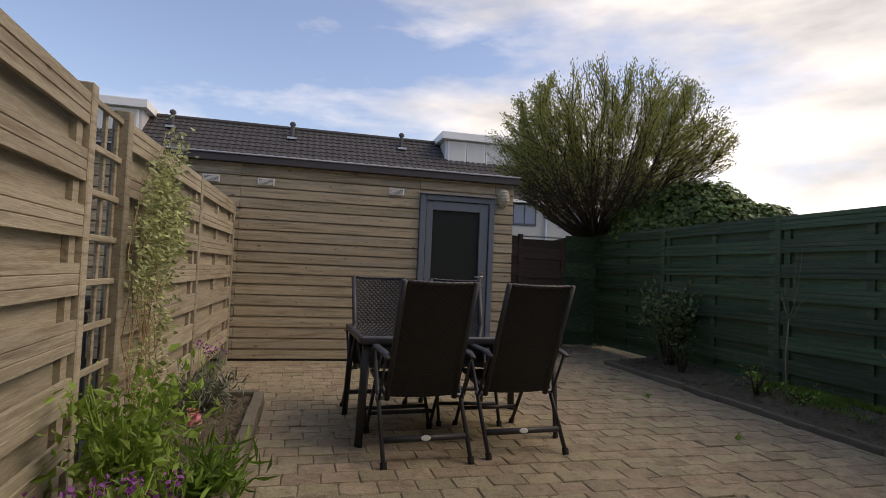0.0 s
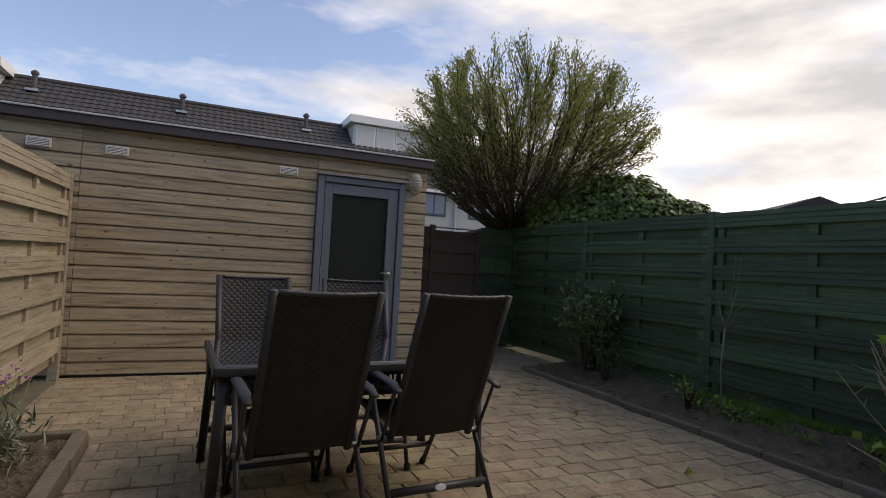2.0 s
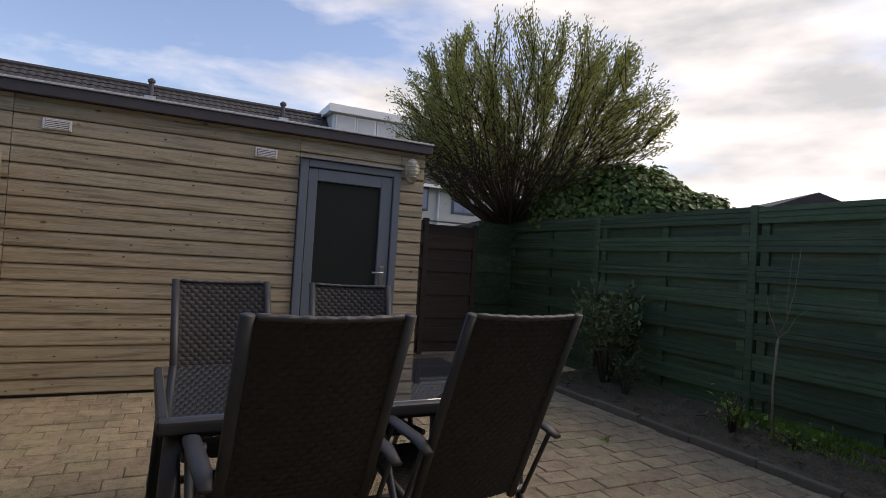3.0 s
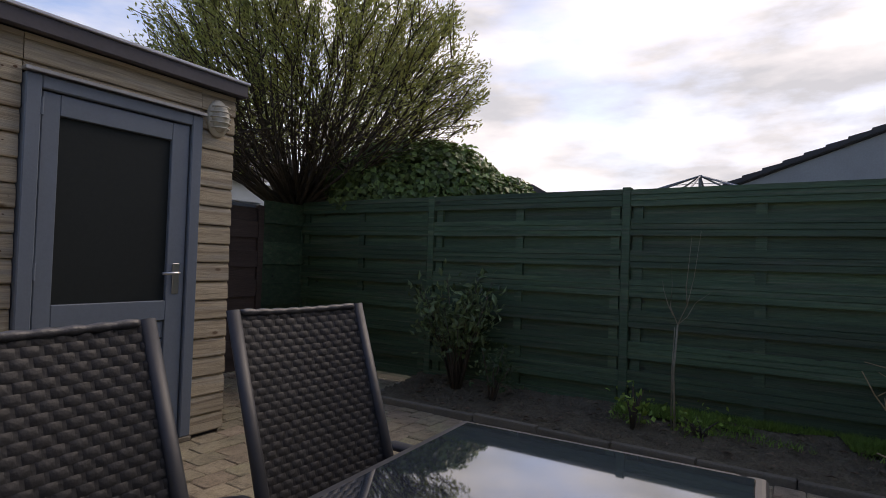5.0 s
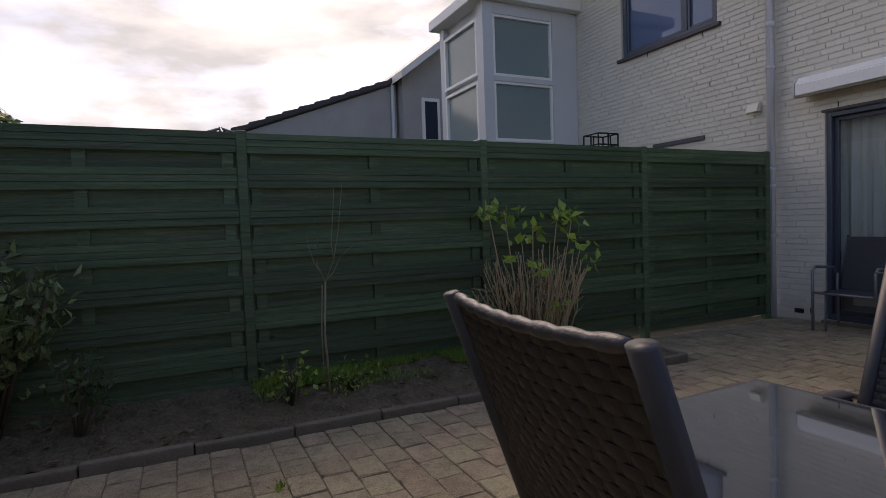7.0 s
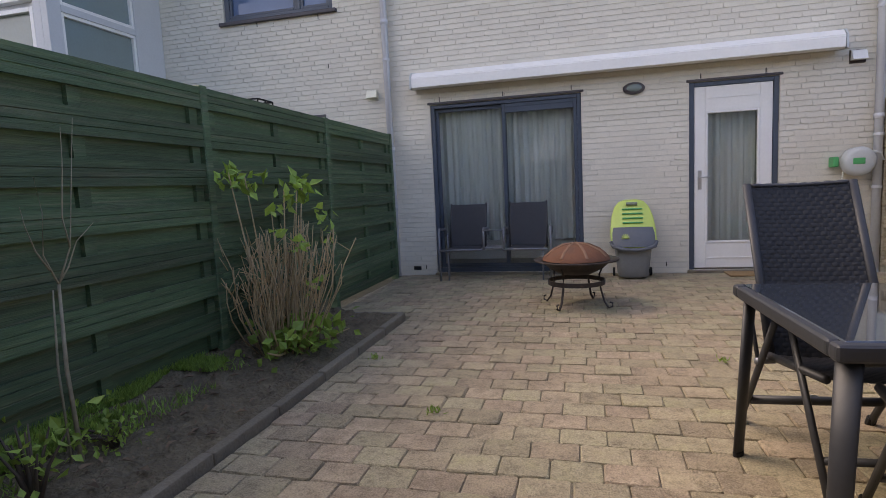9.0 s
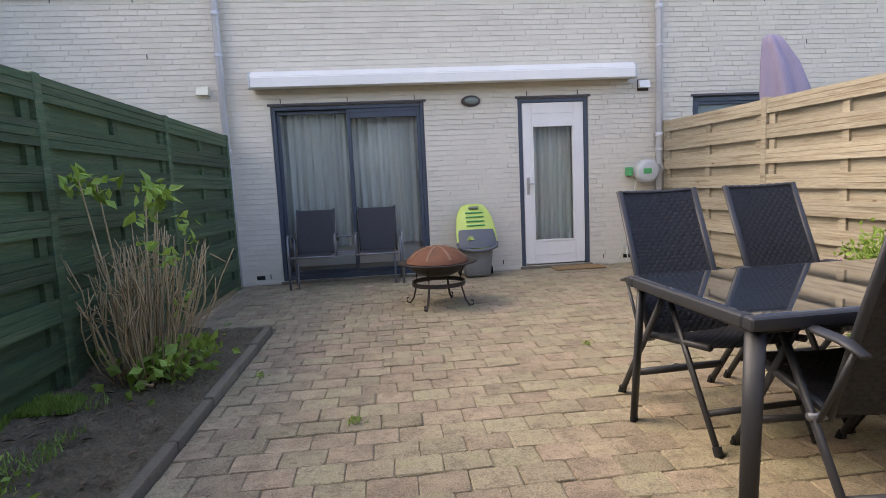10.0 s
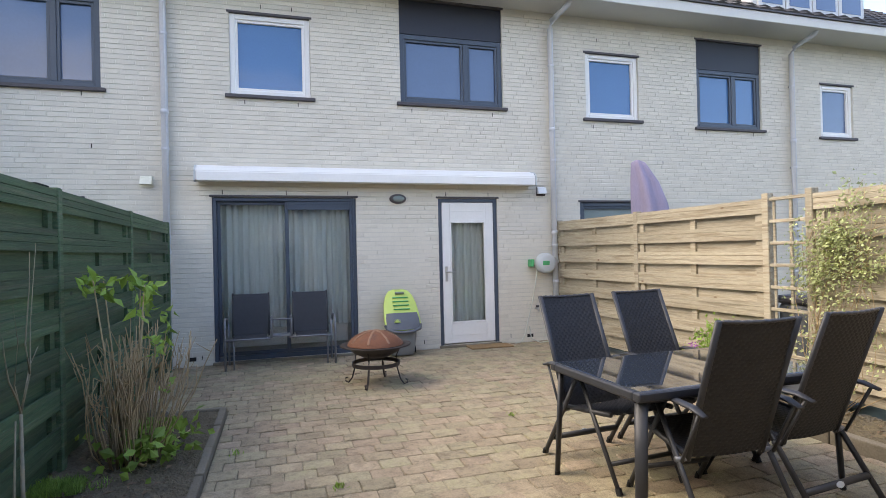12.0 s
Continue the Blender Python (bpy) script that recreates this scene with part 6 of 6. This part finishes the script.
tagged(new("soil_litter", sheet_mesh("soil_litter", verts, faces, M["debris"])), "dry twigs and leaf scraps on the soil", "litter", kind="stuff")

# ---- pieces of walls and floors ----
# shed boards
rng = random.Random(8)
wall_shed = bpy.data.objects["wall_shed"]
PITCH = 0.1258


def weatherboard(x0, x1, z0, z1):
    y = SHED_Y
    h = z1 - z0
    return prism([(y + 0.029, z0), (y - 0.001, z0 + 0.004), (y - 0.004, z0 + 0.012), (y + 0.001, z1 - 0.030), (y + 0.007, z1 - 0.010), (y + 0.010, z1 - 0.008), (y + 0.011, z1), (y + 0.029, z1)], "x", x0, x1)


for i in range(19):
    z0 = 0.006 + i * PITCH
    z1 = min(z0 + PITCH - 0.002, 2.284)
    z0 = max(z0, 0.012)
    spans = [(-4.0, -0.402), (-0.398, 1.730), (2.730, SHED_X)] if z1 < 2.12 else [(-4.0, -0.402), (-0.398, 1.730), (1.734, 2.726), (2.730, SHED_X)]
    for a, b in spans:
        zz = z0
        if 1.7 < a < 1.8 and z0 < 2.14:
            zz = 2.115
        ob = part("board", weatherboard(a, b, zz, z1), M["shed"], wall_shed)
        ob.location.y = rng.uniform(-0.0015, 0.0015)
for k in range(95):
    i = rng.randrange(18)
    x, z = rng.uniform(-0.5, 1.85), 0.006 + (i + rng.uniform(0.25, 0.75)) * PITCH
    if z < 2.25:
        r = rng.uniform(0.003, 0.009)
        bm = bmesh.new()
        bmesh.ops.create_circle(bm, cap_ends=True, segments=10, radius=r, matrix=Matrix.Translation((x, SHED_Y - 0.0042, z)) @ Matrix.Rotation(radians(90), 4, "X") @ Matrix.Diagonal((1.3, 0.8, 1, 1)))
        part("knot", bm, M["knot"], wall_shed)

# house bricks in running bond
wall_house = bpy.data.objects["wall_house"]
COURSE, BRICK = 0.0625, 0.222
near_mesh = {}
verts, faces = [], []
rng = random.Random(4)
count = 0


def brick_box(x0, x1, z0, z1, y0, y1):
    i = len(verts)
    e, f = 0.0035, 0.0012
    verts.extend([(x0, y0, z0), (x1, y0, z0), (x1, y0, z1), (x0, y0, z1), (x0 + f, y1, z0 + e), (x1 - f, y1, z0 + e), (x1 - f, y1, z1 - e), (x0 + f, y1, z1 - e)])
    faces.extend([(i + 7, i + 6, i + 5, i + 4), (i + 1, i, i + 4, i + 5), (i + 2, i + 1, i + 5, i + 6), (i + 3, i + 2, i + 6, i + 7), (i, i + 3, i + 7, i + 4)])


for row in range(int(EAVE / COURSE)):
    z0, z1 = row * COURSE + 0.004, (row + 1) * COURSE - 0.007
    cuts = [(h[0], h[1]) for h in WIN.values() if h[2] - 0.03 < (z0 + z1) / 2 < h[3] + 0.03] + [(8.64, 99)]
    x = HOUSE_X0 - (row % 2) * BRICK / 2 - (row % 3) * 0.03
    while x < HOUSE_X1:
        a, b = x + 0.0007, x + BRICK - 0.0007
        x += BRICK
        for c0, c1 in cuts:
            if a < c1 and b > c0:
                if a < c0: b = c0
                elif b > c1: a = c1
                else: a = b
        if b - a < 0.02:
            continue
        dy = rng.uniform(-0.0025, 0.0)
        if 1.5 < a and b < 2.69 and z1 < 2.2 and b - a > 0.2 and count < 200 or (-0.3 < a and b < 0.58 and z1 < 1.6 and b - a > 0.2 and count < 290):
            if not near_mesh:
                bm = box(-(BRICK - 0.0014) / 2, (BRICK - 0.0014) / 2, -0.013, 0.0, z0 - z0, z1 - z0, 0.0)
                near_mesh["m"] = finish("brick", bm, M["brick"])
            ob = new("brick", near_mesh["m"])
            ob.parent, ob.location = wall_house, ((a + b) / 2, dy, z0)
            count += 1
        else:
            brick_box(a, b, z0, z1, -0.0125, dy)
ob = new("brickwork", sheet_mesh("brickwork", verts, faces, M["brick"]))
ob.parent = wall_house
tagged(ob, "pale brick courses with dark joints", kind="stuff")

# open upright joints that drain the wall
weep = finish("weep_hole", box(-0.005, 0.005, -0.002, 0.0012, 0.0, 0.055), M["black"])
for z, xs in ((2.205, (4.42, 3.62, 2.80, 1.38, 0.72)), (0.075, (4.70, 2.55, 1.75, 0.40)), (3.40, (4.12, 3.44, 1.86, 0.62, 6.9, 6.0)),
              (2.76, (5.9, -2.4)), (3.30, (-1.1, -1.8, -3.3, -4.3)), (4.68, (3.9, 3.5, -1.2, -1.8))):
    for x in xs:
        hole = new("weep_hole", weep)
        hole.parent, hole.location = wall_house, (x, 0, z)

# tumbled pavers, 20 by 15 cm
paving = thing("paving", (0, 0, 0), "tumbled buff concrete pavers in running bond", "paving")
paving["kind"] = "structure"


def worn_paver(seed):
    """A tumbled paver: corners and edges knocked off unevenly, top slightly domed."""
    r, v, f = random.Random(seed), [], []
    for hw, hd, z, wob in ((0.1000, 0.0752, -0.05, 0.0), (0.1000, 0.0752, -0.007, 0.0012), (0.0948, 0.0700, -0.001, 0.004)):
        ring = []
        for sx, sy in ((-1, -1), (1, -1), (1, 1), (-1, 1)):
            cut = 0.004 + r.uniform(0, 0.009)
            for ax, ay in (((1, 0), (0, 1)) if sx * sy < 0 else ((0, 1), (1, 0))):
                ring.append((sx * (hw - cut * ax) + r.uniform(-wob, wob), sy * (hd - cut * ay) + r.uniform(-wob, wob), z + r.uniform(-wob, wob) * 0.5))
        v += ring
    for k in (0, 8):
        for q in range(8):
            f.append((k + q, k + (q + 1) % 8, k + 8 + (q + 1) % 8, k + 8 + q))
    v.append((0, 0, 0.001))
    f += [(16 + q, 16 + (q + 1) % 8, 24) for q in range(8)]
    return v, f


paver_shapes = [worn_paver(k) for k in range(8)]
paver_mesh = [sheet_mesh("paver", v, f, M["paver"]) for v, f in paver_shapes]
rng = random.Random(21)
verts, faces, near = [], [], 0


def joined_paver(cx, cy, z, w, d, turn, tilt):
    i = len(verts)
    c, s = math.cos(turn), math.sin(turn)
    shape, outline = paver_shapes[rng.randrange(8)]
    for px, py, pz in shape:
        px, py = px * w / 0.0988, py * d / 0.0740
        verts.append((cx + px * c - py * s, cy + px * s + py * c, z + pz + tilt * px))
    faces.extend(tuple(i + k for k in q) for q in outline)


def paved_span(y):
    """From where to where the paving reaches along x at y, or None."""
    if y < 0.02 or y > 9.28: return None
    lo, hi = (-0.44, 5.02)
    if y > SHED_Y - 0.06: lo = SHED_X + 0.01
    elif 2.62 < y < 5.86: lo = 0.105
    if 2.36 < y < 7.63: hi = kerb_x(y) - 0.038
    return lo, hi


for row in range(61):
    cy = 0.09 + row * 0.1525
    off = (row % 2) * 0.1 + rng.uniform(-0.03, 0.03)
    span = paved_span(cy)
    if not span:
        continue
    for col in range(29):
        cx = -0.62 + off + col * 0.2025
        z, turn = rng.uniform(-0.005, 0.003), rng.uniform(-0.018, 0.018)
        a, b = max(cx - 0.0988, span[0]), min(cx + 0.0988, span[1])
        if b - a < 0.03:
            continue
        whole = b - a > 0.197
        if whole and 1.9 < cx < 4.4 and 2.9 < cy < 6.6 and near < 300:
            ob = new("paver", paver_mesh[rng.randrange(8)])
            ob.parent, near = paving, near + 1
            ob.matrix_basis = pose(cx, cy, z, rng.uniform(-0.6, 0.6), rng.uniform(-0.6, 0.6), math.degrees(turn))
        else:
            joined_paver((a + b) / 2, cy, z, (b - a) / 2 - rng.uniform(0, 0.0015), 0.0740 - rng.uniform(0, 0.0015), turn if whole else 0.0, rng.uniform(-0.012, 0.012))
ob = new("paver_field", sheet_mesh("paver_field", verts, faces, M["paver_far"]))
ob.parent = paving
tagged(ob, "tumbled pavers further off", kind="stuff")
